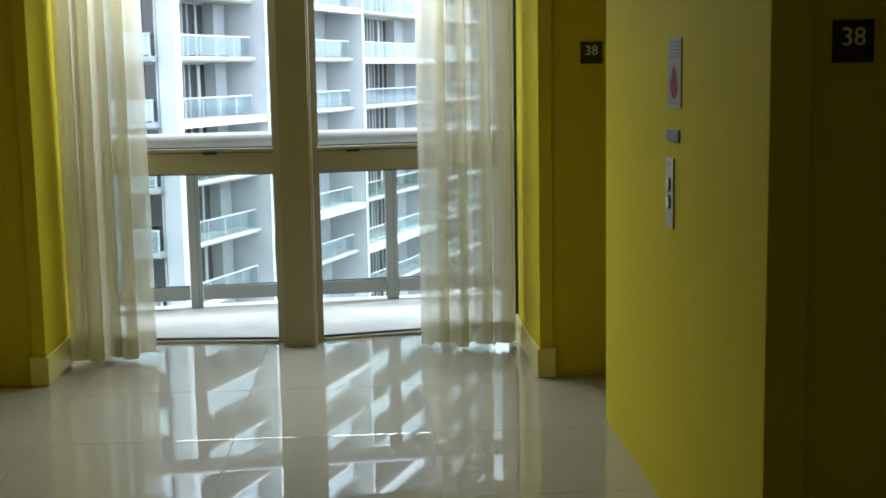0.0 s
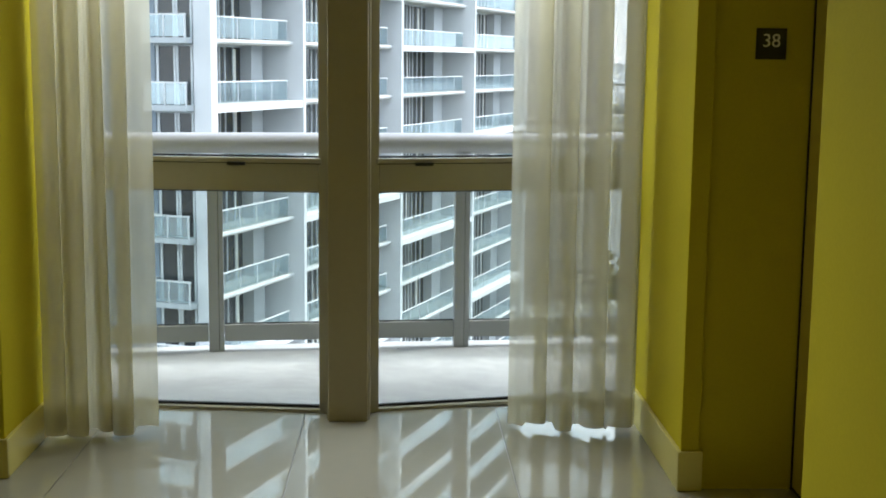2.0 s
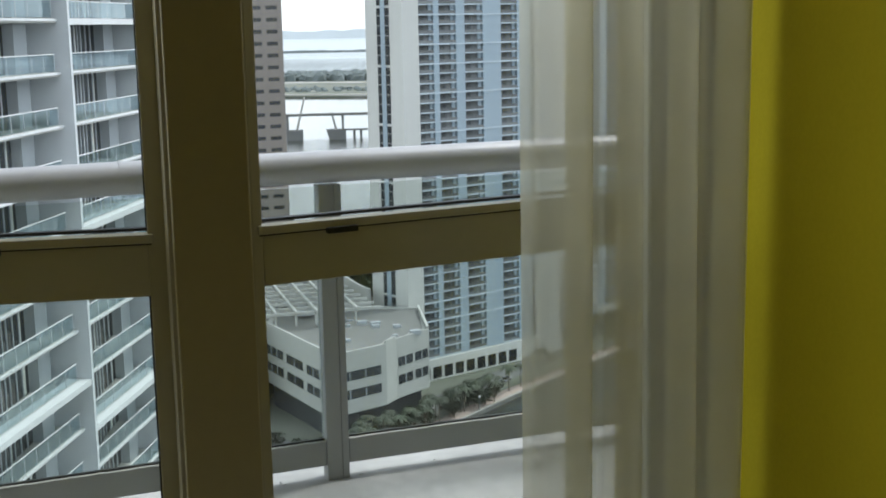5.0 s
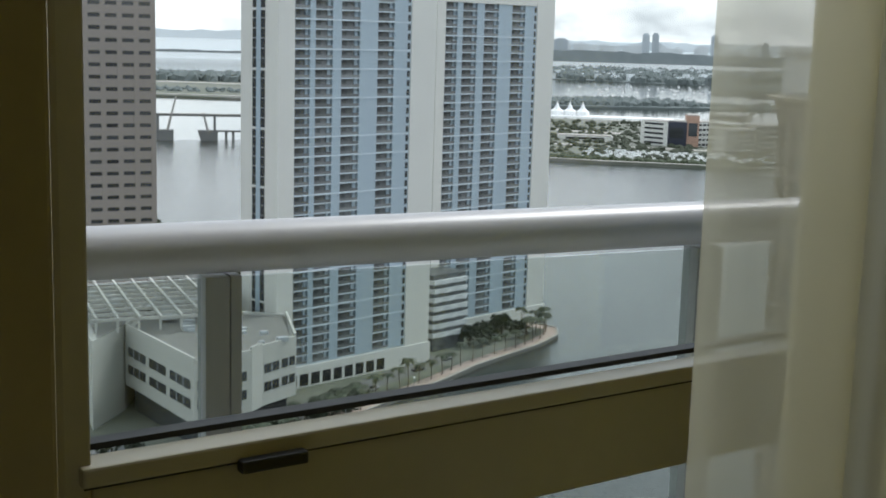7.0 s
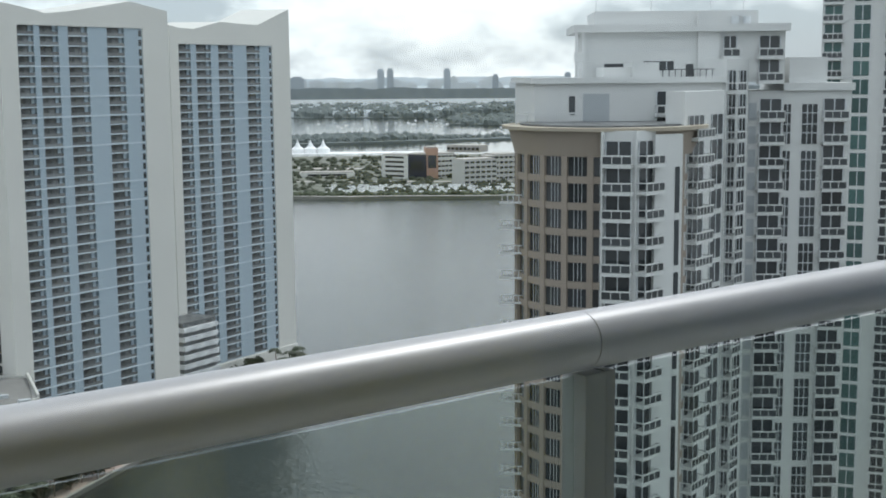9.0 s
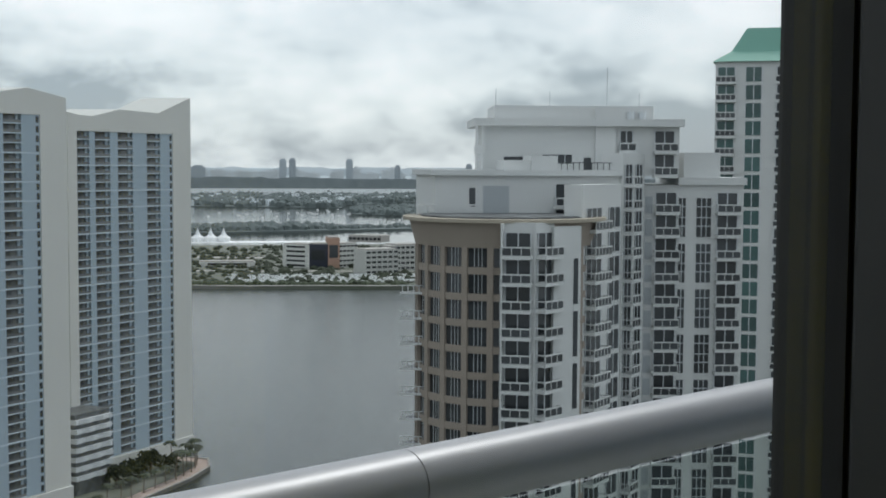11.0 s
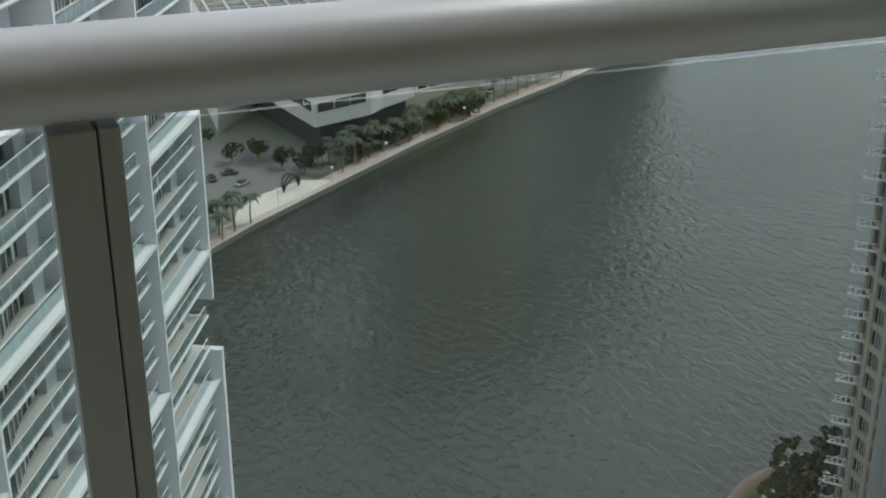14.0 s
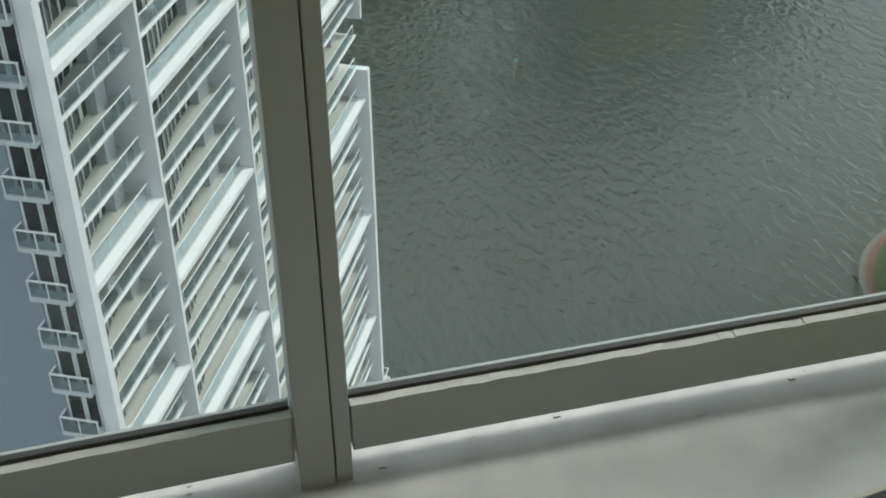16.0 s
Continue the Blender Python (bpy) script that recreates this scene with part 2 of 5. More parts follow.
M_TEAL = mat("teal_glass", (0.05, 0.115, 0.11), 0.1, grain=0.4, scale=0.5, rand=0.3, spec=0.6)
M_GROOF = mat("verdigris_roof", (0.20, 0.42, 0.34), 0.6, grain=0.1, scale=0.5)
M_HOTEL = mat("white_hotel_render", (0.52, 0.52, 0.49), 0.8, grain=0.1, scale=0.6, stain=0.12, stain_scale=0.06)
M_ROOFG = mat("roof_gravel", (0.25, 0.25, 0.24), 0.9, grain=0.5, scale=0.8, stain=0.4, stain_scale=0.1)
M_PAVE = mat("promenade_paving", (0.52, 0.42, 0.37), 0.85, grain=0.2, scale=0.7, stain=0.3, stain_scale=0.08, tint=(0.30, 0.20, 0.16))
M_PLAZA = mat("pale_plaza_paving", (0.60, 0.56, 0.50), 0.85, grain=0.2, scale=0.6, stain=0.2, stain_scale=0.1)
M_CAP = mat("pale_seawall_cap", (0.43, 0.41, 0.38), 0.85, grain=0.2, scale=0.6)
M_SEAW = mat("stained_seawall", (0.17, 0.165, 0.15), 0.9, grain=0.4, scale=0.8, stain=0.4, stain_scale=0.15)
M_ASPH = mat("asphalt", (0.17, 0.17, 0.17), 0.9, grain=0.3, scale=0.6, stain=0.3, stain_scale=0.05)
M_SOIL = mat("city_ground", (0.22, 0.22, 0.20), 0.9, grain=0.5, scale=0.05, stain=0.6, stain_scale=0.012, tint=(0.07, 0.09, 0.05))
M_GRASS = mat("lawn", (0.065, 0.09, 0.035), 0.9, grain=0.4, scale=0.6, stain=0.4, stain_scale=0.05)
M_LEAF = mat("tree_foliage", (0.052, 0.065, 0.036), 0.8, grain=0.5, scale=0.8, rand=0.35, tint=(0.02, 0.03, 0.015))
M_PALM = mat("palm_fronds", (0.042, 0.056, 0.032), 0.7, grain=0.4, scale=1.2, rand=0.3, tint=(0.03, 0.04, 0.02))
M_BARK = mat("palm_trunk_bark", (0.22, 0.18, 0.14), 0.9, grain=0.4, scale=3)
M_WATER = water_mat()
M_WATERF = water_mat("open_bay_water", 0.12)
# distance haze is mixed into these far colours as paler, greyer tones
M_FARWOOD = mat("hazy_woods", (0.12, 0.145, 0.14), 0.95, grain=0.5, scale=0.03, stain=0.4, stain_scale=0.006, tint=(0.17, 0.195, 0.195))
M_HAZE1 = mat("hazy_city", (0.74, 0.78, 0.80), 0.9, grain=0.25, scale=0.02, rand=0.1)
M_SHORE_GLOW = mat("glowing_shore_haze", (0.42, 0.47, 0.50), 0.9, grain=0.3, scale=0.01)
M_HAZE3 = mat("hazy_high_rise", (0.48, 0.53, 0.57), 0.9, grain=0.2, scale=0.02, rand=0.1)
M_SEA_GLOW = mat("glowing_sea_haze", (0.66, 0.71, 0.73), 0.9, grain=0.1, scale=0.002)
# sea and shore backdrops emit light to reach the bright haze of the horizon
for m, c, e in ((M_SEA_GLOW, (0.62, 0.67, 0.70), 0.55), (M_SHORE_GLOW, (0.48, 0.54, 0.58), 0.55)):
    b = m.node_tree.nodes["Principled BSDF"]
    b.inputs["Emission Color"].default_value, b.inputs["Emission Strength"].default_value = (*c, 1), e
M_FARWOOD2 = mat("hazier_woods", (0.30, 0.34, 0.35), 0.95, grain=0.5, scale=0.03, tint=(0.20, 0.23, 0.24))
M_NAVY = mat("navy_glass", (0.03, 0.035, 0.055), 0.2, grain=0.2, scale=0.1)
M_TENT = mat("white_tent_membrane", (0.85, 0.86, 0.86), 0.6)
M_BRICKW = mat("red_brick_walk", (0.15, 0.075, 0.06), 0.85, grain=0.3, scale=1.5)
M_PINK = mat("salmon_render", (0.45, 0.29, 0.22), 0.8, grain=0.1, scale=0.2)
M_BRIDGE = mat("stained_bridge_concrete", (0.20, 0.205, 0.20), 0.85, grain=0.2, scale=0.2, stain=0.3, stain_scale=0.05)
M_CAR = mat("car_paint", (0.35, 0.35, 0.36), 0.3, rand=0.9)


# ---- builders ----
def box(bm, x0, x1, y0, y1, z0, z1, mi=0, bevel=0.0):
    vs = [bm.verts.new((x, y, z)) for x in (x0, x1) for y in (y0, y1) for z in (z0, z1)]
    idx = ((0, 1, 3, 2), (4, 6, 7, 5), (0, 4, 5, 1), (2, 3, 7, 6), (0, 2, 6, 4), (1, 5, 7, 3))
    fs = [bm.faces.new([vs[i] for i in f]) for f in idx]
    for f in fs:
        f.material_index = mi
    if bevel:
        es = list({e for f in fs for e in f.edges})
        r = bmesh.ops.bevel(bm, geom=es, offset=bevel, segments=2, profile=0.6, affect="EDGES")
        for f in r["faces"]:
            f.material_index = mi
    return fs


def prism(bm, pts, z0, z1, mi=0):
    """Upright prism over a plan outline given counter-clockwise."""
    lo = [bm.verts.new((x, y, z0)) for x, y in pts]
    hi = [bm.verts.new((x, y, z1)) for x, y in pts]
    n = len(pts)
    fs = [bm.faces.new(hi), bm.faces.new(lo[::-1])]
    fs += [bm.faces.new((lo[i], lo[(i + 1) % n], hi[(i + 1) % n], hi[i])) for i in range(n)]
    for f in fs:
        f.material_index = mi


def tube(bm, a, b, r, seg=10, r2=None, mi=0):
    a, b = Vector(a), Vector(b)
    q = (b - a).to_track_quat("Z", "Y")
    rings = []
    for p, rr in ((a, r), (b, r if r2 is None else r2)):
        rings.append([bm.verts.new(p + q @ Vector((rr * math.cos(i * math.tau / seg), rr * math.sin(i * math.tau / seg), 0))) for i in range(seg)])
    for i in range(seg):
        j = (i + 1) % seg
        f = bm.faces.new((rings[0][i], rings[0][j], rings[1][j], rings[1][i]))
        f.smooth, f.material_index = seg > 6, mi
    for ring in (rings[0][::-1], rings[1]):
        bm.faces.new([bm.verts.new(v.co) for v in ring]).material_index = mi


def mesh_of(name, bm, mats):
    me = bpy.data.meshes.new(name)
    bm.normal_update()
    bm.to_mesh(me)
    bm.free()
    for m in (mats if isinstance(mats, (list, tuple)) else [mats]):
        me.materials.append(m)
    return me


def part(name, bm, material, parent=None, label="", at=None):
    ob = new(name, mesh_of(name, bm, material))
    if parent:
        ob.parent = parent
    if at is not None:
        ob.matrix_basis = at
    if label:
        ob["label"] = label
    return ob


def link_part(name, me, parent, at):
    ob = new(name, me)
    ob.parent = parent
    ob.matrix_basis = at
    return ob


def thing(name, label, category, at=None, group="", kind=""):
    ob = new(name)
    ob.empty_display_size = 0.2
    if at is not None:
        ob.matrix_basis = at
    return tagged(ob, label, category, group, kind)


def solid(name, material, boxes, label="", category="", kind="structure", bevel=0.0, at=None):
    bm = bmesh.new()
    for b in boxes:
        box(bm, *b, bevel=bevel)
    return tagged(part(name, bm, material, at=at), label, category, "", kind)


def B():
    return bmesh.new()


# ---- elevator lobby ----
CEIL = 2.65
XR, XL = 0.715, -1.64          # side walls of the window bay
WR, WL = 0.885, -1.81          # side walls of the lobby
YJ = 4.88                      # face of the pier towards the lobby

solid("wall_east_bay", M_YELLOW, [(XR, XR + 0.5, YJ + 0.004, 6.12, 0, CEIL)], "yellow painted wall beside the window bay", "wall")
solid("wall_west_bay", M_YELLOW, [(XL - 0.5, XL, 5.024, 6.02, 0, CEIL)], "yellow painted wall beside the window bay", "wall")
solid("wall_east_pier", M_YELLOW, [(XR + 0.06, 1.10, YJ, YJ + 0.3, 0, CEIL)], "yellow painted pier face beside an elevator", "wall")
solid("wall_east", M_YELLOW, [(WR, WR + 0.72, 1.99, 4.10, 0, CEIL), (WR, WR + 0.7, -4.0, 1.05, 0, CEIL)], "yellow painted lobby wall between the elevators", "wall")
solid("wall_west", M_YELLOW, [(WL - 0.5, WL, -4.0, 4.1, 0, CEIL), (WL - 0.6, XL - 0.06, 5.02, 5.2, 0, CEIL)], "yellow painted lobby wall", "wall")
solid("wall_alcove", M_YELLOW, [(1.16, 1.22, 4.10, YJ, 0, CEIL), (1.56, 1.62, 1.05, 1.99, 0, CEIL), (-2.4, -2.3, 4.1, 5.02, 0, CEIL)], "yellow wall closing the elevator recesses", "wall")
solid("wall_south", M_YELLOW, [(-2.6, 1.8, -4.2, -4.0, 0, CEIL)], "yellow painted end wall of the lobby", "wall")
solid("ceiling", M_CEIL, [(-2.6, 1.8, -4.2, 6.2, CEIL, CEIL + 0.2)], "plain white lobby ceiling", "ceiling")

# corner strips of the piers
for name, x0, x1, y0 in (("trim_east", XR - 0.004, XR + 0.06, YJ - 0.014), ("trim_west", XL - 0.06, XL + 0.004, 5.006), ("trim_elevator", WR - 0.004, WR + 0.10, 1.976)):
    solid(name, M_YELLOW, [(x0, x1, y0, y0 + 0.03, 0, CEIL)], "yellow painted corner strip", "trim", bevel=0.004)

for name, bx in (("baseboard_east", (XR - 0.016, XR - 0.001, YJ - 0.03, 5.755, 0.001, 0.14)),
                 ("baseboard_west", (XL + 0.001, XL + 0.016, 4.99, 5.86, 0.001, 0.14)),
                 ("baseboard_pier", (XR - 0.016, XR + 0.07, YJ - 0.031, YJ - 0.015, 0.001, 0.14)),
                 ("baseboard_pier_west", (XL - 0.07, XL + 0.016, 4.989, 5.005, 0.001, 0.14))):
    solid(name, M_CREAM, [bx], "cream painted baseboard along the wall", "baseboard", bevel=0.004)

# floor tiles
grout = solid("floor", M_GROUT, [(-2.6, 1.8, -4.2, 5.93, -0.25, -0.004)], "white polished porcelain tile floor", "floor")
bm = B()
TS, GAP = 0.80, 0.0015
box(bm, -TS / 2 + GAP, TS / 2 - GAP, -TS / 2 + GAP, TS / 2 - GAP, -0.012, 0.0, bevel=0.0012)
TILE_ME = mesh_of("tile", bm, M_TILE)
bm = B()
box(bm, -TS / 2 + GAP, TS / 2 - GAP, -0.17, 0.165, -0.012, 0.0, bevel=0.0012)
TILE_END = mesh_of("tile_end", bm, M_TILE)

# windows of the bay: two tall lights on a slight angle either side of the post
post = thing("mullion_post", "tan clad window post standing between two tall windows", "post")
bm = B()
box(bm, -0.548, -0.388, 5.705, 5.98, 0, CEIL, bevel=0.004)
part("cladding", bm, M_POST, post)
bm = B()
for x in (-0.556, -0.388):
    box(bm, x, x + 0.008, 5.735, 5.95, 0, CEIL)
part("side_strip", bm, M_FRAME, post)


def window(name, at, width, side, label):
    """A tall fixed light with a rail at waist height; x runs away from the post, y outwards."""
    w = tagged(thing(name, label, "window", at), kind="structure")
    s = side
    def bx(bm, x0, x1, *r, bevel=0.0):
        box(bm, min(s * x0, s * x1), max(s * x0, s * x1), *r, bevel=bevel)
    bm = B()
    bx(bm, 0.0, 0.058, 0.0, 0.085, 0, CEIL, bevel=0.003)
    bx(bm, -0.02, 0.02, 0.02, 0.10, 0, CEIL)
    part("window_frame", bm, M_FRAME, w, "beige painted stile beside the post")
    bm = B()
    bx(bm, width, width + 0.09, 0.0, 0.09, 0, CEIL, bevel=0.003)
    bx(bm, width + 0.09, width + 0.16, -0.02, 0.12, 0, CEIL, bevel=0.003)
    # the east stile has its deep shade in the colour, the west one not
    part("window_frame", bm, M_SHADE_STILE if side > 0 else M_FRAME, w, "stile beside the wall")
    bm = B()
    bx(bm, 0.058, width, 0.0, 0.085, 0.928, 1.043, bevel=0.003)
    rail = part("window_rail", bm, M_FRAME, w, "beige painted rail at waist height")
    bm = B()
    bx(bm, 0.046, width, -0.010, 0.030, 1.044, 1.064, bevel=0.003)
    part("ledge", bm, M_FRAME, rail)
    bm = B()
    bx(bm, 0.05, width, -0.004, 0.02, 1.0405, 1.0435)
    bx(bm, 0.058, width, 0.045, 0.062, 0.919, 0.928)
    bx(bm, 0.058, width, 0.045, 0.062, 0.012, 0.022)
    bx(bm, 0.058, 0.064, 0.045, 0.062, 0.02, 0.92)
    bx(bm, 0.058, 0.063, 0.045, 0.062, 1.06, CEIL)
    bx(bm, width - 0.006, width, 0.045, 0.062, 0.02, 0.92)
    bx(bm, width - 0.006, width, 0.045, 0.062, 1.06, CEIL)
    bx(bm, 0.058, width, 0.04, 0.062, 1.0645, 1.071)
    part("gasket", bm, M_GASKET, w, "black rubber glazing gasket")
    bm = B()
    bx(bm, 0.058, width, 0.01, 0.085, -0.002, 0.012)
    part("window_sill", bm, M_FRAME, w, "low metal threshold at the floor")
    for z0, z1 in ((0.015, 0.925), (1.066, CEIL)):
        bm = B()
        bx(bm, 0.060, width, 0.050, 0.056, z0, z1)
        p = part("pane", bm, M_PANE, w)
        p.visible_shadow = False
    lx = 0.355 if side < 0 else 0.205
    bm = B()
    bx(bm, lx, lx + 0.075, -0.022, -0.006, 1.034, 1.048, bevel=0.003)
    part("latch", bm, M_BLACK, w, "small black window latch")
    return w


AR, AL = 12.4, -5.7
window("window_1", pose(-0.402, 5.832, 0, 0, 0, AR), 1.155, 1, "tall window with beige frame and sheer curtain")
window("window_2", pose(-0.535, 5.822, 0, 0, 0, AL), 0.97, -1, "tall window with beige frame and sheer curtain")
solid("wall_window_head", M_YELLOW, [(-2.1, 1.2, 5.72, 6.15, CEIL - 0.01, CEIL + 0.19)], "wall above the windows", "wall")
# unseen wall and slab, added to cut sky and sun on the balcony
solid("wall_facade_above", M_BLUEW, [(-12, 12, 5.9, 6.15, 2.85, 34)], "unseen blue grey outer wall added to block sky light", "wall")
solid("balcony_soffit", M_CONC, [(-6, 6, 6.15, 6.95, 2.85, 3.05)], "unseen concrete slab added to shade the balcony", "ceiling")

# added strip that lays the jamb's deep shade over the yellow wall
solid("trim_jamb", M_SHADE_STILE, [(0.699, 0.713, 5.76, 6.112, 0.002, CEIL - 0.012)], "near black strip added for the shade beside the window", "trim", bevel=0.003)

# sheer curtains, gathered to the sides
def curtain(name, x0, y0, x1, y1, pleats, seed, label):
    """Voile gathered into flat pleats: a pleat lies over itself in three layers, between pleats the cloth is single."""
    c = thing(name, label, "curtain", group="sheer curtains of the window bay")
    rnd = random.Random(seed)
    d = Vector((x1 - x0, y1 - y0, 0))
    length = d.length
    d.normalize()
    nrm = Vector((-d.y, d.x, 0))
    total = sum(w for _, w in pleats)
    raw, u, k = [], 0.0, 0
    for kind, w in pleats:
        w = w * length / total
        if kind == "flat":
            for i in range(5):
                raw.append((u + w * i / 5, 0.010 * math.sin(i * 1.3 + k), k))
        else:
            back = rnd.uniform(0.12, 0.3)
            for a, b, o0, o1 in ((0.0, 1.0, -0.028, -0.034), (1.0, back, -0.016, 0.006), (back, 1.0, 0.018, 0.010)):
                for i in range(9):
                    f = i / 9
                    raw.append((u + w * (a + (b - a) * f), o0 + (o1 - o0) * f - 0.010 * math.sin(math.pi * f), k))
        u += w
        k += 1
    raw.append((length, 0.0, k))
    for _ in range(2):
        raw = [raw[0]] + [((p[0] + 2 * q[0] + r[0]) / 4, (p[1] + 2 * q[1] + r[1]) / 4, q[2]) for p, q, r in zip(raw, raw[1:], raw[2:])] + [raw[-1]]
    n = len(raw) - 1
    lean = [rnd.uniform(-0.012, 0.012) for _ in range(k + 2)]
    wide = [rnd.uniform(0.8, 1.5) for _ in range(k + 2)]

    def at(i, z):
        u, o, j = raw[i]
        g = (2.6 - z) / 2.6
        return Vector((x0, y0, 0)) + d * (u + lean[j] * (g - 0.5) * math.sin(math.pi * i / n) ** 0.5) + nrm * (o * (0.7 + 0.5 * g) * wide[j] + 0.006 * math.sin(z * 1.9 + j)) + Vector((0, 0, z))

    lows = [0.012 + 0.022 * (0.5 + 0.5 * math.sin(raw[i][2] * 2.1 + seed)) for i in range(n + 1)]
    for part_name, zs in (("drape", [0, 0.25, 0.6, 1.0, 1.4, 1.8, 2.2, 2.58]), ("hem", [0, 1])):
        bm = B()
        rows = []
        for zi, z in enumerate(zs):
            row = []
            for i in range(n + 1):
                if part_name == "hem":
                    zz, off = lows[i] + (0.115 if z else 0), 0.003
                else:
                    zz, off = (lows[i] if zi == 0 else z), 0
                row.append(bm.verts.new(at(i, zz) - nrm * off))
            rows.append(row)
        for a, b in zip(rows, rows[1:]):
            for i in range(n):
                bm.faces.new((a[i], a[i + 1], b[i + 1], b[i])).smooth = True
        part(part_name, bm, M_SHEER, c)
    return c


curtain("curtain", -1.625, 5.47, -1.205, 5.55, [("pleat", 0.09), ("pleat", 0.085), ("flat", 0.03), ("pleat", 0.05), ("pleat", 0.09), ("flat", 0.085)], 3,
        "sheer white voile curtain drawn beside the west window")
curtain("curtain", 0.178, 5.63, 0.675, 5.55, [("flat", 0.072), ("pleat", 0.08), ("flat", 0.03), ("pleat", 0.07), ("flat", 0.03), ("pleat", 0.09), ("flat", 0.01), ("pleat", 0.10)], 11,
        "sheer white voile curtain drawn beside the east window")


# elevator signs, notice and call plate
def floor_sign(at):
    s = thing("floor_sign", "black square floor sign reading 38 on the yellow jamb", "sign", at, group="floor number signs")
    bm = B()
    box(bm, -0.051, 0.051, -0.004, 0, -0.051, 0.051, bevel=0.001)
    part("plate", bm, M_SIGN, s)
    cu = bpy.data.curves.new("digits", "FONT")
    cu.body, cu.size, cu.align_x, cu.extrude = "38", 0.062, "CENTER", 0.0008
    tmp = new("digits", cu)
    dg = bpy.context.evaluated_depsgraph_get()
    me = bpy.data.meshes.new_from_object(tmp.evaluated_get(dg))
    bpy.data.objects.remove(tmp)
    me.materials.clear()
    me.materials.append(M_DIGIT)
    ob = new("digits", me)
    ob.parent = s
    ob.matrix_basis = pose(0, -0.0052, -0.010, 90)
    ob["label"] = "white digits 38"
    return s


floor_sign(pose(0.962, YJ, 1.528))
floor_sign(pose(1.085, 1.99, 1.511))

plate = thing("call_plate", "brushed steel elevator call plate with two buttons", "call plate", pose(WR, 2.985, 1.058, 0, 0, -90))
bm = B()
box(bm, -0.05, 0.05, -0.006, 0, -0.113, 0.113, bevel=0.002)
part("plate", bm, M_STEEL, plate)
for z in (0.026, -0.030):
    bm = B()
    tube(bm, (0, -0.006, z), (0, -0.013, z), 0.019, 18)
    part("button", bm, M_BUTTON, plate, "pearl white round button")
    bm = B()
    tube(bm, (0, -0.006, z), (0, -0.009, z), 0.023, 18)
    part("button_ring", bm, M_BLACK, plate)
bm = B()
tube(bm, (0, -0.006, 0.09), (0, -0.007, 0.09), 0.006, 10)
part("keyhole", bm, M_BLACK, plate)

ind = thing("elevator_indicator", "dark rectangular elevator indicator on yellow wall", "indicator", pose(WR, 2.95, 1.243, 0, 0, -90))
bm = B()
box(bm, -0.08, 0.08, -0.006, 0, -0.02, 0.02, bevel=0.002)
part("panel", bm, M_SIGN, ind)

note = thing("fire_notice", "grey notice plate with a red pictogram on yellow wall", "notice", pose(WR, 2.935, 1.438, 0, 0, -90))
bm = B()
box(bm, -0.085, 0.085, -0.004, 0, -0.108, 0.108, bevel=0.001)
part("plate", bm, M_PAPER, note)
bm = B()
for k in range(5):
    box(bm, -0.06, 0.06 - 0.02 * (k % 2), -0.0052, -0.004, 0.092 - k * 0.011, 0.096 - k * 0.011)
box(bm, -0.06, 0.06, -0.0052, -0.004, -0.096, -0.092)
tagged(part("text_lines", bm, M_BLACK, note), kind="stuff")
bm = B()
pts = []
for k in range(16):
    a = k * math.tau / 16
    pts.append(bm.verts.new((0.048 * math.sin(a) * (1 if math.cos(a) < 0 else 0.7), -0.0056, -0.03 + 0.052 * math.cos(a))))
bm.faces.new(pts)
part("pictogram", bm, M_RED, note)

for name, bx in (("elevator_door", (1.104, 1.14, 4.105, YJ - 0.012, 0.01, 2.1)), ("elevator_door", (1.50, 1.54, 1.06, 1.975, 0.01, 2.1))):
    d = thing(name, "closed elevator door in a yellow recess", "door", group="elevator doors")
    bm = B()
    box(bm, *bx, bevel=0.003)
    part("leaf", bm, M_DOOR, d)
    bm = B()
    box(bm, bx[0] - 0.003, bx[0] + 0.03, bx[3] + 0.001, bx[3] + 0.011, 0.0, 2.1)
    box(bm, bx[0] - 0.002, bx[1], bx[2], bx[3], 0.001, 0.009)
    part("shadow_gap", bm, M_GASKET, d, "black gap round the door leaf")

# ---- balcony ----
def rail_y(x):
    return 7.14 + (0.08 if x > -0.6 else 0.13) * (x + 0.6) - 0.053 if x <= -0.6 else 7.14 + 0.08 * (x - 0.057)


bm = B()
prism(bm, [(-6, 5.93), (6, 5.93), (6, rail_y(6) + 0.12), (-0.6, rail_y(-0.6) + 0.12), (-6, rail_y(-6) + 0.12)], -0.24, -0.006)
tagged(part("balcony_floor", bm, M_CONC), "weathered bare concrete balcony slab", "balcony floor", kind="structure")
# unseen closing walls, kept dark so little light bounces onto the railing
solid("wall_facade", M_BLUEW, [(XR + 0.5, 6.0, 5.9, 6.15, -0.3, 2.84), (-6.0, XL - 0.5, 5.8, 6.05, -0.3, 2.84)], "blue grey outer wall beside the window bay", "wall")

railing = thing("balcony_railing", "white tubular balcony railing with glass panels and grey posts", "railing")
JOINTS = [-5.9, -0.6, 1.238, 5.9]
for a, b in zip(JOINTS, JOINTS[1:]):
    bm = B()
    tube(bm, (a + 0.0012, rail_y(a), 1.046), (b - 0.0012, rail_y(b), 1.046), 0.052, 40)
    part("handrail", bm, M_RAIL, railing, "white painted tubular handrail")
POSTS = [-5.0, -3.7, -2.45, -1.185, 0.057, 1.26, 2.46, 3.66, 4.86]
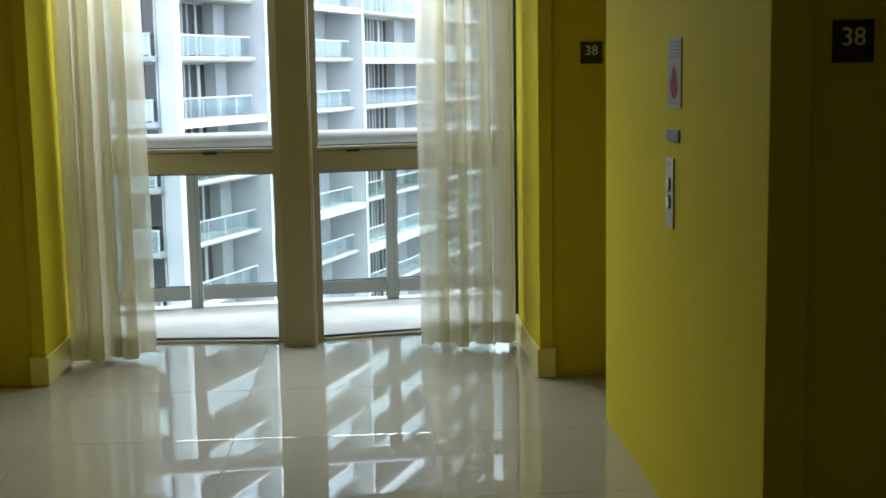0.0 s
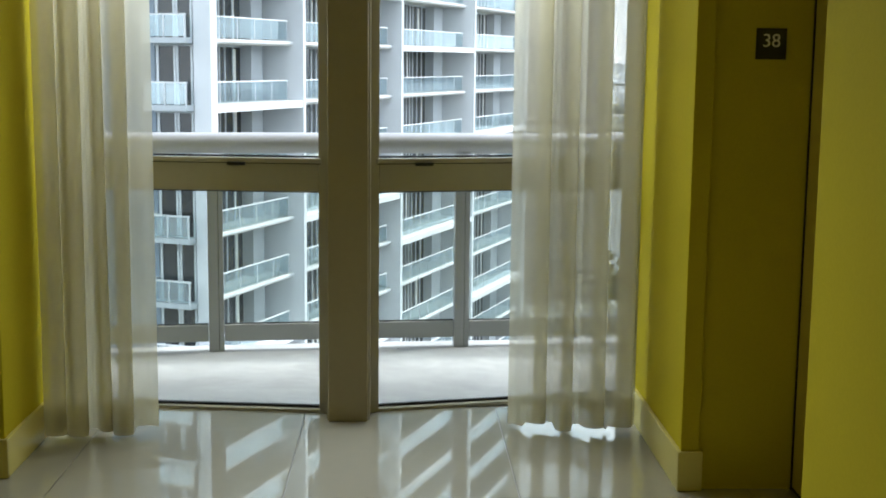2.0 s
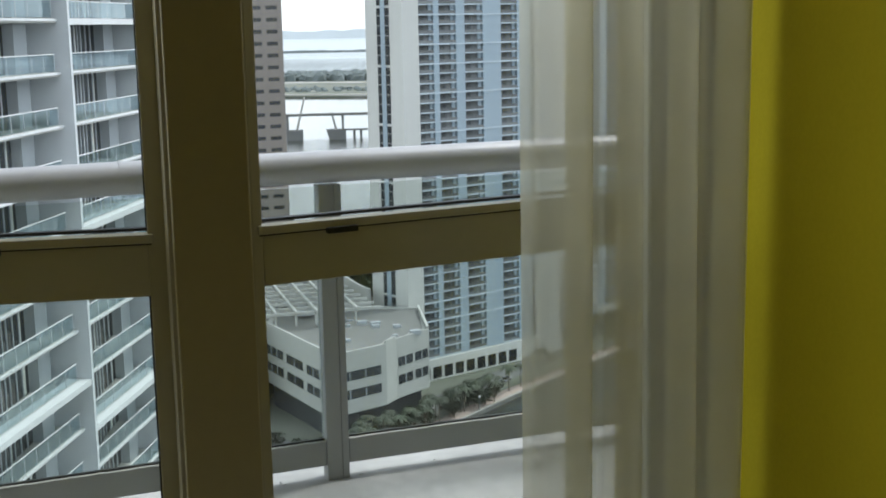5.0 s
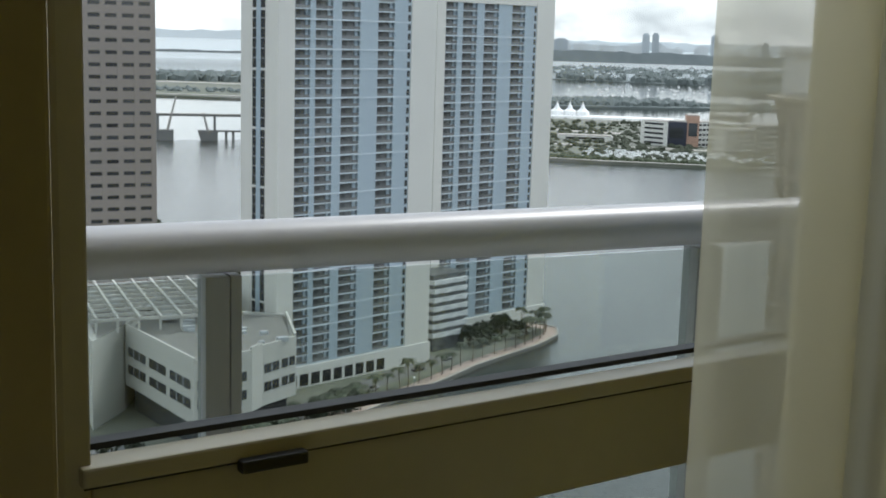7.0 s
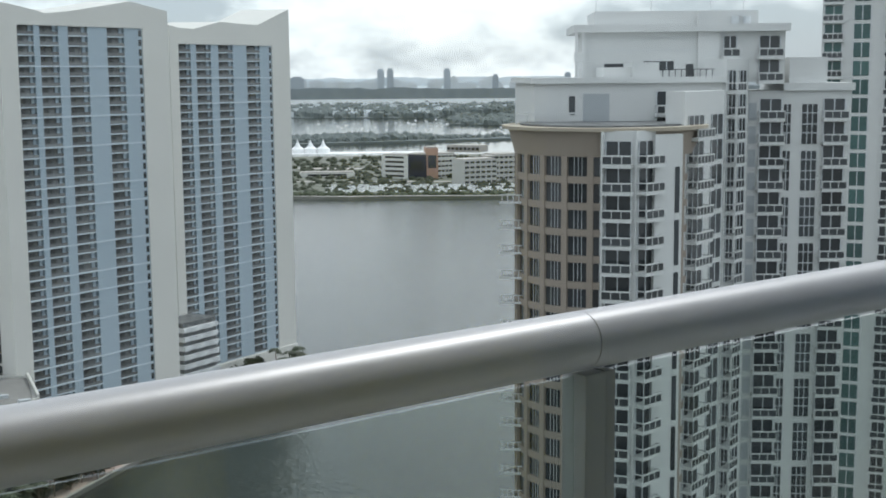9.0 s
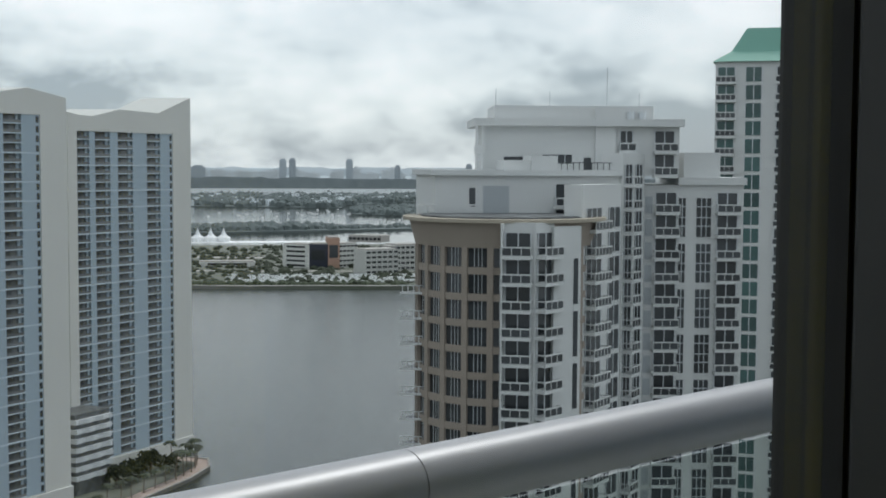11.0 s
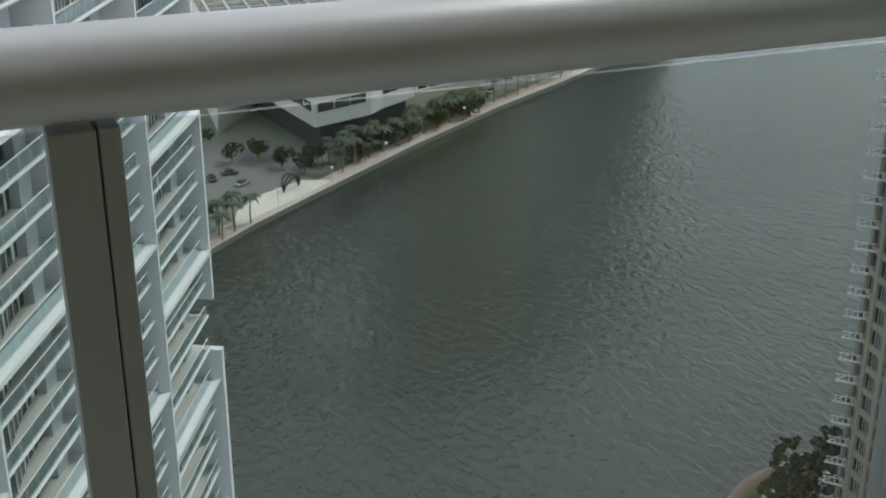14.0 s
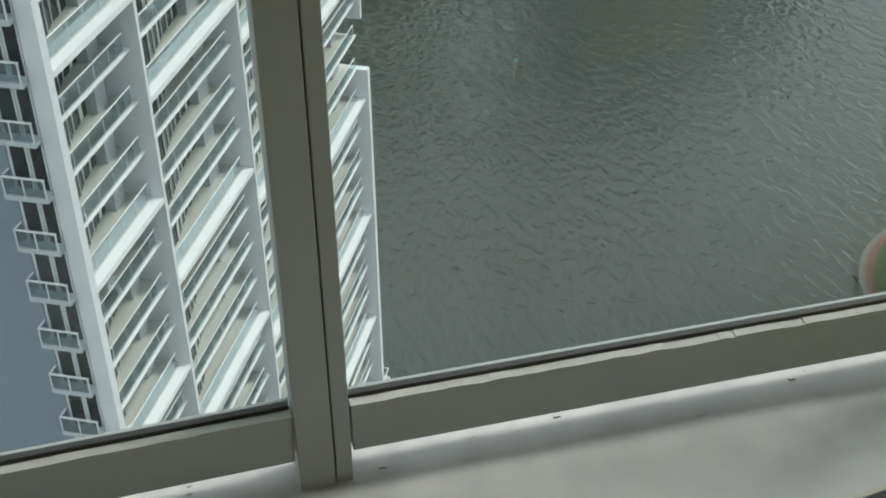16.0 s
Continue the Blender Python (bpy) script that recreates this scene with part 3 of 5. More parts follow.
for x in POSTS:
    ang = 7.4 if x < -0.6 else 4.57
    at = pose(x, rail_y(x), 0, 0, 0, ang)
    bm = B()
    box(bm, -0.038, 0.012, -0.03, 0.03, -0.006, 0.99, bevel=0.002)
    box(bm, 0.0145, 0.038, -0.027, 0.027, -0.006, 0.99, bevel=0.002)
    box(bm, 0.010, 0.016, -0.022, 0.022, 0, 0.99, mi=1)
    part("post", bm, [M_RPOST, M_GASKET], railing, at=at)
for a, b in zip(POSTS, POSTS[1:]):
    d = Vector((b - a, rail_y(b) - rail_y(a)))
    at = pose(a, rail_y(a), 0, 0, 0, math.degrees(math.atan2(d.y, d.x)))
    w = d.length
    bm = B()
    box(bm, 0.041, w - 0.041, -0.022, 0.022, 0.045, 0.128, bevel=0.003)
    part("bottom_rail", bm, M_RPOST, railing, "grey bottom rail with a gap beneath", at)
    bm = B()
    rs = random.Random(int(a * 10) + 3)
    x = 0.041
    while x < w - 0.05:
        x2 = min(w - 0.041, x + rs.uniform(0.008, 0.035))
        box(bm, x, x2, -0.0222 - rs.uniform(0, 0.0015), -0.008, 0.1283, 0.1295 + rs.uniform(0, 0.002))
        x = x2
    part("sealant", bm, M_SEAL, railing, "ragged pale sealant along the glass", at)
    bm = B()
    box(bm, 0.041, w - 0.041, -0.0055, 0.0055, 0.129, 0.136)
    part("gasket", bm, M_GASKET, railing, "black glazing gasket", at)
    bm = B()
    box(bm, 0.041, w - 0.041, -0.004, 0.004, 0.13, 0.985)
    p = part("pane", bm, M_RGLASS, railing, "faintly green glass panel", at)
    p.visible_shadow = False
    # grit left along the slab under the rail
    bm = B()
    rnd = random.Random(int(a * 100))
    for _ in range(10):
        x, y, s = rnd.uniform(0.05, w - 0.05), rnd.uniform(-0.05, 0.03), rnd.uniform(0.002, 0.006)
        box(bm, x - s, x + s, y - s * 0.6, y + s * 0.6, -0.006, -0.006 + s * 0.5)
    g = part("grit", bm, M_CONC, None, at=at)
    tagged(g, "loose mortar crumbs on the balcony slab", "grit", kind="stuff")

# ---- water and land ----
WZ, GZ = -111.1, -110.0
for name, y0, y1, m, lb in (("water_river", -1500, 1300, M_WATER, "dark green grey river water with small waves"), ("water_bay", 1300, 4900, M_WATERF, "pale calm open bay water")):
    bm = B()
    bm.faces.new([bm.verts.new(v) for v in ((-4000, y0, 0), (4900, y0, 0), (4900, y1, 0), (-4000, y1, 0))])
    tagged(part(name, bm, m, at=pose(0, 0, WZ)), lb, "water", kind="structure")

NORTH = [(-420, -40), (-30, 218), (26, 271), (38.5, 284), (61.5, 304.5), (91, 330.5), (125, 358), (155, 379.5), (172, 393), (206, 414), (220, 426),
         (225, 437), (219, 448), (195, 462), (160, 500), (140, 560), (125, 640), (116, 690), (60, 700), (-420, 720)]
bm = B()
prism(bm, NORTH, WZ - 1, GZ)
tagged(part("ground", bm, M_SOIL), "riverbank ground with streets and planting", "ground", kind="structure")


def strip(name, pts, width, z0, z1, material, label, cat, inset=0.0):
    """A ribbon along a polyline, laid to its left side."""
    bm = B()
    P = [Vector((x, y)) for x, y in pts]
    L, R = [], []
    for i, p in enumerate(P):
        d = (P[min(i + 1, len(P) - 1)] - P[max(i - 1, 0)]).normalized()
        n = Vector((-d.y, d.x))
        R.append(p + n * inset)
        L.append(p + n * (inset + width))
    for i in range(len(P) - 1):
        prism(bm, [R[i], R[i + 1], L[i + 1], L[i]], z0, z1)
    return tagged(part(name, bm, material), label, cat, kind="structure")


QUAY = NORTH[1:13]
strip("pavement", QUAY, 5.2, GZ, GZ + 0.10, M_PAVE, "pinkish paved riverside promenade", "pavement", 0.6)
strip("seawall", QUAY, 0.75, WZ, GZ + 0.2, M_SEAW, "stained concrete seawall along the river", "seawall", -0.15)
strip("seawall_cap", QUAY, 0.7, GZ + 0.2, GZ + 0.5, M_CAP, "pale concrete cap of the seawall", "seawall", -0.2)
strip("road", [(30, 292), (60, 318), (90, 343), (122, 369), (150, 389), (168, 402)], 9.0, GZ, GZ + 0.05, M_ASPH, "grey riverside street behind the palms", "road", 1.0)
bm = B()
prism(bm, [(0, 276), (18, 282), (34, 296), (50, 309), (58, 318), (50, 346), (0, 346)], GZ, GZ + 0.03)
tagged(part("road_court", bm, M_ASPH), "grey asphalt forecourt of the hotel", "road", kind="structure")


bm = B()
prism(bm, [(33, 282.5), (40, 289), (48, 296), (58, 304), (62, 309), (55, 311), (44, 304), (36, 294)], GZ + 0.1, GZ + 0.16)
tagged(part("pavement_plaza", bm, M_PLAZA), "pale curved plaza beside the promenade", "pavement", kind="structure")


# ---- trees ----
def palm_mesh(seed):
    rnd = random.Random(seed)
    bm = B()
    h = 6.5
    p = Vector((0, 0, 0))
    for k in range(4):
        q = Vector((0.18 * math.sin(seed + k), 0.15 * math.cos(seed * 2 + k), (k + 1) * h / 4))
        tube(bm, p, q, 0.2 - 0.025 * k, 6, 0.2 - 0.025 * (k + 1))
        p = q
    trunk = mesh_of("trunk", bm, M_BARK)
    bm = B()
    for k in range(16):
        a = k * 2.4 + rnd.uniform(-0.2, 0.2)
        lift = rnd.uniform(-0.2, 0.9)
        prev = None
        for s in range(6):
            u = s / 5
            r = 2.6 * u
            z = p.z + 1.1 * lift * u - 1.9 * u * u * (0.7 + 0.3 * rnd.random())
            c = Vector((p.x + r * math.cos(a), p.y + r * math.sin(a), z))
            wd = 0.42 * math.sin(math.pi * min(1, 0.15 + u * 0.85)) + 0.05
            side = Vector((-math.sin(a), math.cos(a), -0.35)) * wd
            side2 = Vector((math.sin(a), -math.cos(a), -0.35)) * wd
            cur = [bm.verts.new(c + side), bm.verts.new(c), bm.verts.new(c + side2)]
            if prev:
                bm.faces.new((prev[0], prev[1], cur[1], cur[0]))
                bm.faces.new((prev[1], prev[2], cur[2], cur[1]))
            prev = cur
    return trunk, mesh_of("crown", bm, M_PALM)


PALMS = [palm_mesh(s) for s in (1, 2, 3)]


def palm(x, y, s, rnd, z=GZ + 0.1):
    t, c = rnd.choice(PALMS)
    e = thing("palm_tree", "green palm tree with slim trunk beside the water", "palm tree", pose(x, y, z, 0, 0, rnd.uniform(0, 360)), "palms along the promenade")
    e.scale = (s, s, s * rnd.uniform(0.9, 1.15))
    link_part("trunk", t, e, Matrix())
    link_part("crown", c, e, Matrix())


def crown_mesh(seed, n=260, rad=3.2):
    """A broad crown of many small leaf clumps on limbs."""
    rnd = random.Random(seed)
    bm = B()
    lobes = [(Vector((rnd.uniform(-1, 1) * rad * 0.55, rnd.uniform(-1, 1) * rad * 0.55, rnd.uniform(0.1, 0.8) * rad * 0.7)), rnd.uniform(0.35, 0.62) * rad) for _ in range(7)]
    for _ in range(n):
        c, r = rnd.choice(lobes)
        v = Vector((rnd.gauss(0, 1), rnd.gauss(0, 1), rnd.gauss(0, 1))).normalized()
        p = c + v * r * rnd.uniform(0.75, 1.08)
        s = rnd.uniform(0.22, 0.5)
        q = Euler((rnd.uniform(0, 6), rnd.uniform(0, 6), rnd.uniform(0, 6))).to_matrix()
        vs = [bm.verts.new(p + q @ (Vector(k) * s)) for k in ((1, 0, 0), (0, 1, 0.3), (-1, 0, 0), (0, -1, 0.3))]
        bm.faces.new(vs)
        vs = [bm.verts.new(p + q @ (Vector(k) * s)) for k in ((0, 0.2, 1), (0.8, 0, -0.6), (-0.8, 0.1, -0.6))]
        bm.faces.new(vs)
    me = mesh_of("crown", bm, M_LEAF)
    bm = B()
    tube(bm, (0, 0, -3.0), (0, 0, 0.4), 0.3, 7, 0.2)
    for c, r in lobes[:4]:
        tube(bm, (0, 0, 0.2), c * 0.8, 0.14, 5, 0.05)
    return mesh_of("trunk", bm, M_BARK), me


CROWNS = [crown_mesh(s) for s in (5, 6, 7)]


def tree(x, y, s, rnd, z=GZ, label="dark green broadleaf tree on the riverbank", group="trees on the riverbank"):
    t, c = rnd.choice(CROWNS)
    e = thing("tree", label, "tree", pose(x, y, z + 3.0 * s, 0, 0, rnd.uniform(0, 360)), group)
    e.scale = (s, s, s * rnd.uniform(0.8, 1.1))
    link_part("trunk", t, e, Matrix())
    link_part("crown", c, e, Matrix())


rnd = random.Random(4)
for i in range(len(QUAY) - 2):
    a, b = Vector(QUAY[i]), Vector(QUAY[i + 1])
    n = max(1, int((b - a).length / 6.0))
    for k in range(n):
        p = a.lerp(b, (k + 0.5) / n)
        d = (b - a).normalized()
        nn = Vector((-d.y, d.x))
        if p.x > 28 and not 40 < p.x < 66:
            q = p + nn * rnd.uniform(3.4, 4.6)
            palm(q.x, q.y, rnd.uniform(0.95, 1.35), rnd)
for k in range(58):
    u = rnd.random()
    x, y = 62 + 55 * u + rnd.uniform(-4, 4), 312 + 42 * u + rnd.uniform(0, 9)
    (palm if k % 3 else tree)(x, y, rnd.uniform(0.75, 1.1), rnd)
for x, y in ((203, 425), (197, 427), (191, 424), (208, 428), (213, 431), (218, 434), (186, 420), (200, 434), (210, 437), (180, 418)):
    (tree if x < 205 else palm)(x, y, rnd.uniform(1.1, 1.5), rnd)
for x, y in ((33.5, 281), (30, 276), (38, 285.5), (27, 281)):
    palm(x, y, 1.1, rnd)
for nm, pts, m, lb in (("lawn_park", [(60, 560), (108, 540), (118, 600), (70, 640)], M_GRASS, "green lawn of the bay park"),
                       ("path_park", [(58, 640), (112, 612), (116, 622), (60, 652)], M_CAP, "pale winding path of the bay park"),
                       ("plaza_park", [(64, 655), (100, 640), (108, 668), (66, 682)], M_PAVE, "pale sandy plaza of the bay park"),
                       ("path_park_low", [(60, 520), (118, 500), (120, 510), (62, 532)], M_CAP, "pale path of the bay park")):
    bm = B()
    prism(bm, pts, GZ, GZ + 0.08)
    tagged(part(nm, bm, m), lb, "park", kind="structure")
for k in range(110):
    tree(rnd.uniform(66, 122), rnd.choice((rnd.uniform(490, 545), rnd.uniform(565, 610), rnd.uniform(625, 690))), rnd.uniform(1.2, 2.2), rnd, label="dense green park tree by the bay", group="trees of the park")
for x, y in ((52, 322), (57, 316), (47, 330), (40, 330), (34, 345), (60, 322)):
    tree(x, y, 1.0, rnd)

# round planted point across the river mouth
bm = B()
prism(bm, [(105 + 21.5 * math.cos(k * math.tau / 40), 136 + 21.5 * math.sin(k * math.tau / 40)) for k in range(40)] , WZ - 1, GZ + 0.1)
tagged(part("seawall_point", bm, M_SEAW), "curved stained seawall round a planted point", "seawall", kind="structure")
for nm, r, m, z, lb in (("pavement_point", 20.6, M_BRICKW, 0.16, "red brick walk round the planted point"), ("lawn_ring", 19.5, M_GRASS, 0.22, "curved lawn strip"), ("pavement_inner", 17.0, M_CAP, 0.28, "pale curved path")):
    bm = B()
    prism(bm, [(105 + r * math.cos(k * math.tau / 40), 136 + r * math.sin(k * math.tau / 40)) for k in range(40)], GZ, GZ + z)
    tagged(part(nm, bm, m), lb, "pavement", kind="structure")
solid("ground_south", M_SOIL, [(95, 400, 20, 134, WZ - 1, GZ + 0.05)], "planted ground of the south bank", "ground")
for x, y, s in ((94, 141, 1.5), (99, 147, 1.7), (102, 139, 1.9), (108, 149, 1.6), (110, 142, 1.8), (95, 133, 1.5), (116, 150, 1.4), (104, 130, 1.7), (113, 133, 1.8)):
    tree(x, y, s, rnd, GZ + 0.2, "dark round-crowned tree on the planted point", "trees on the planted point")


# ---- condominium tower across the inlet ----
FH = 3.05
TW = thing("apartment_tower", "white condominium tower with glass balconies and projecting fins", "building", pose(-9.3, 59.5, 0, 0, 0, 67.73))
COLS = [0.0, 9.46, 22.96, 36.8, 50.25]
F0, F1 = -28, 14
ZB = F0 * FH - 0.35
bm = B()
box(bm, 0, 50.6, 2.35, 22, ZB, (F1 + 1) * FH + 2)
part("wall", bm, M_GREYW, TW, "blue grey rendered wall behind the balconies")
for i, s in enumerate(COLS):
    bm = B()
    if i == 0:
        box(bm, -0.25, 0.35, -0.6, 0.3, ZB, (F1 + 1) * FH + 3, bevel=0.02)
        box(bm, 0.05, 0.3, 0.3, 2.4, ZB, (F1 + 1) * FH + 3)
    elif i == 4:
        box(bm, s - 0.22, s + 0.22, -0.3, 2.35, -45.0, (F1 + 1) * FH + 3)
        box(bm, s - 0.22, s + 0.5, -0.7, 2.35, ZB, -49.8)
    else:
        box(bm, s - 0.14, s + 0.14, -0.45, 2.35, ZB, (F1 + 1) * FH + 3)
    part("fin", bm, M_WHITE, TW, "white projecting column" if i == 0 else "white projecting fin wall")
BAL, WIN = {}, {}


def balcony_mesh(w, deep):
    bm = B()
    if deep:
        box(bm, 0, w, -0.42, 0.2, -0.36, 0.0, mi=0)
        box(bm, 0, w, 0.2, 2.35, -0.30, 0.0, mi=4)
    else:
        box(bm, 0, w, 0.25, 2.35, -0.26, 0.0, mi=4)
        box(bm, 0, w, 0.16, 0.25, -0.16, -0.02, mi=0)
    g = 0.28
    x1 = w - 0.5
    n = max(3, int(x1 / 1.45))
    for k in range(n):
        a, b = x1 * k / n, x1 * (k + 1) / n
        box(bm, a + 0.03, b - 0.03, g, g + 0.015, 0.06, 1.0, mi=2)
        box(bm, b - 0.018, b + 0.018, g - 0.005, g + 0.03, 0.0, 1.02, mi=3)
    box(bm, 0, x1 + 0.03, g - 0.02, g + 0.045, 1.0, 1.06, mi=0)
    return mesh_of("balcony", bm, [M_SLAB, M_GSLAB, M_BGLASS, M_MULL, M_DECK])


def glazing_mesh(w, seed):
    """Window wall in three facets that draws back from the railing, then a blue grey pier."""
    rnd = random.Random(seed)
    bm = B()
    x1 = w * 0.78
    plan = [Vector((0.0, 1.0)), Vector((w * 0.30, 1.25)), Vector((w * 0.55, 1.95)), Vector((x1, 2.2))]
    for p, q in zip(plan, plan[1:]):
        prism(bm, [p, q, q + Vector((0, 0.08)), p + Vector((0, 0.08))], 0.0, 2.68, mi=0)
        prism(bm, [p - Vector((0, 0.05)), q - Vector((0, 0.05)), q + Vector((0, 0.12)), p + Vector((0, 0.12))], 2.68, 2.79, mi=3)
        n = max(2, round((q - p).length / 1.05))
        for k in range(n):
            m = p.lerp(q, k / n)
            box(bm, m.x - 0.035, m.x + 0.035, m.y - 0.07, m.y + 0.01, 0.0, 2.68, mi=1)
            if rnd.random() < 0.32:
                e = p.lerp(q, min(1.0, (k + rnd.uniform(0.25, 0.6)) / n))
                prism(bm, [m - Vector((0, 0.012)), e - Vector((0, 0.012)), e - Vector((0, 0.004)), m - Vector((0, 0.004))], 0.05, 2.6, mi=2)
    box(bm, x1, x1 + w * 0.13, 1.55, 2.36, 0, 2.75, mi=4)
    return mesh_of("glazing", bm, [M_CGLASS, M_MULL, M_HEM, M_GSLAB, M_GREYW])


for bay in range(4):
    w = COLS[bay + 1] - COLS[bay] - 0.42
    BAL[bay] = [balcony_mesh(w, d) for d in (False, True)]
    WIN[bay] = [glazing_mesh(w, bay * 5 + k) for k in range(3)]
    for fl in range(F0, F1):
        at = pose(COLS[bay] + 0.21 + (0.14 if bay == 0 else 0), 0, fl * FH - 0.70)
        deep = (fl + (0, 2, 3, 1)[bay]) % 4 == 0
        link_part("balcony", BAL[bay][int(deep)], TW, at)
        link_part("window", WIN[bay][(fl * 7 + bay) % 3], TW, at)

# south end of the tower: a narrow stack of balconies, then a blank wall
bm = B()
box(bm, -0.06, 0.0, 2.45, 24, ZB, (F1 + 1) * FH + 2)
box(bm, -0.35, 0.0, 15.0, 15.5, ZB, (F1 + 1) * FH + 2)
part("end_wall", bm, M_BLUEW, TW, "blank blue grey end wall")
bm = B()
box(bm, -0.8, 0.05, 0.35, 2.6, -0.25, 0, mi=1)
box(bm, -0.77, -0.75, 0.4, 2.55, 0.06, 1.0, mi=2)
box(bm, -0.8, -0.7, 0.35, 2.6, 1.0, 1.07, mi=0)
box(bm, -0.77, 0.0, 2.53, 2.55, 0.06, 1.0, mi=2)
box(bm, -0.8, 0.05, 2.5, 2.58, 1.0, 1.07, mi=0)
for y in (0.4, 1.5, 2.54):
    box(bm, -0.80, -0.72, y - 0.03, y + 0.03, 0, 1.02, mi=3)
END_BAL = mesh_of("balcony", bm, [M_SLAB, M_GSLAB, M_BGLASS, M_MULL])
bm = B()
box(bm, -0.02, 0.04, 0.45, 2.35, 0.0, 2.68, mi=0)
for y in (0.5, 1.25, 1.4, 2.3):
    box(bm, -0.08, 0.0, y - 0.05, y + 0.05, 0, 2.68, mi=1)
box(bm, -0.1, 0.045, 0.3, 2.5, 2.68, 2.8, mi=2)
END_WIN = mesh_of("window", bm, [M_DARKG, M_MULL, M_GSLAB])
for fl in range(F0, F1):
    link_part("end_balcony", END_BAL, TW, pose(0, 0, fl * FH - 0.70))
    link_part("end_window", END_WIN, TW, pose(0, 0, fl * FH - 0.70))
# furniture standing on some balconies, as small white chairs
bm = B()
box(bm, -0.3, 0.3, -0.3, 0.3, 0.38, 0.44)
box(bm, -0.3, 0.3, 0.24, 0.30, 0.44, 0.95)
for sx in (-0.27, 0.27):
    for sy in (-0.27, 0.27):
        box(bm, sx - 0.03, sx + 0.03, sy - 0.03, sy + 0.03, 0, 0.38)
CHAIR_ME = mesh_of("patio_chair", bm, M_TENT)
rnd = random.Random(9)
TWM = pose(-9.3, 59.5, 0, 0, 0, 67.73)
for k in range(26):
    bay, fl = rnd.randrange(4), rnd.randrange(-16, 3)
    if k == 0:
        bay, fl = 0, -1
    ob = new("patio_chair", CHAIR_ME)
    ob.matrix_basis = TWM @ pose(COLS[bay] + rnd.uniform(1.0, 5.0), rnd.uniform(0.6, 0.8), fl * FH - 0.70, 0, 0, rnd.uniform(0, 360))
    tagged(ob, "white patio chair on a tower balcony", "chair", "chairs on the tower balconies")

PD = thing("tower_podium", "pale concrete podium deck under the condominium tower", "building", pose(-9.3, 59.5, 0, 0, 0, 67.73))
bm = B()
box(bm, -30, 51.2, -1.2, 40, WZ - 1, ZB)
part("deck", bm, M_CONC, PD)
bm = B()
for k in range(60):
    box(bm, -30 + k * 1.36, -29.95 + k * 1.36, -1.12, -1.06, ZB, ZB + 1.1)
box(bm, -30, 51.2, -1.14, -1.04, ZB + 1.08, ZB + 1.14)
box(bm, 51.1, 51.2, -1.14, 40, ZB + 1.08, ZB + 1.14)
part("guard_rail", bm, M_SLAB, PD, "white guard rail on the podium edge")


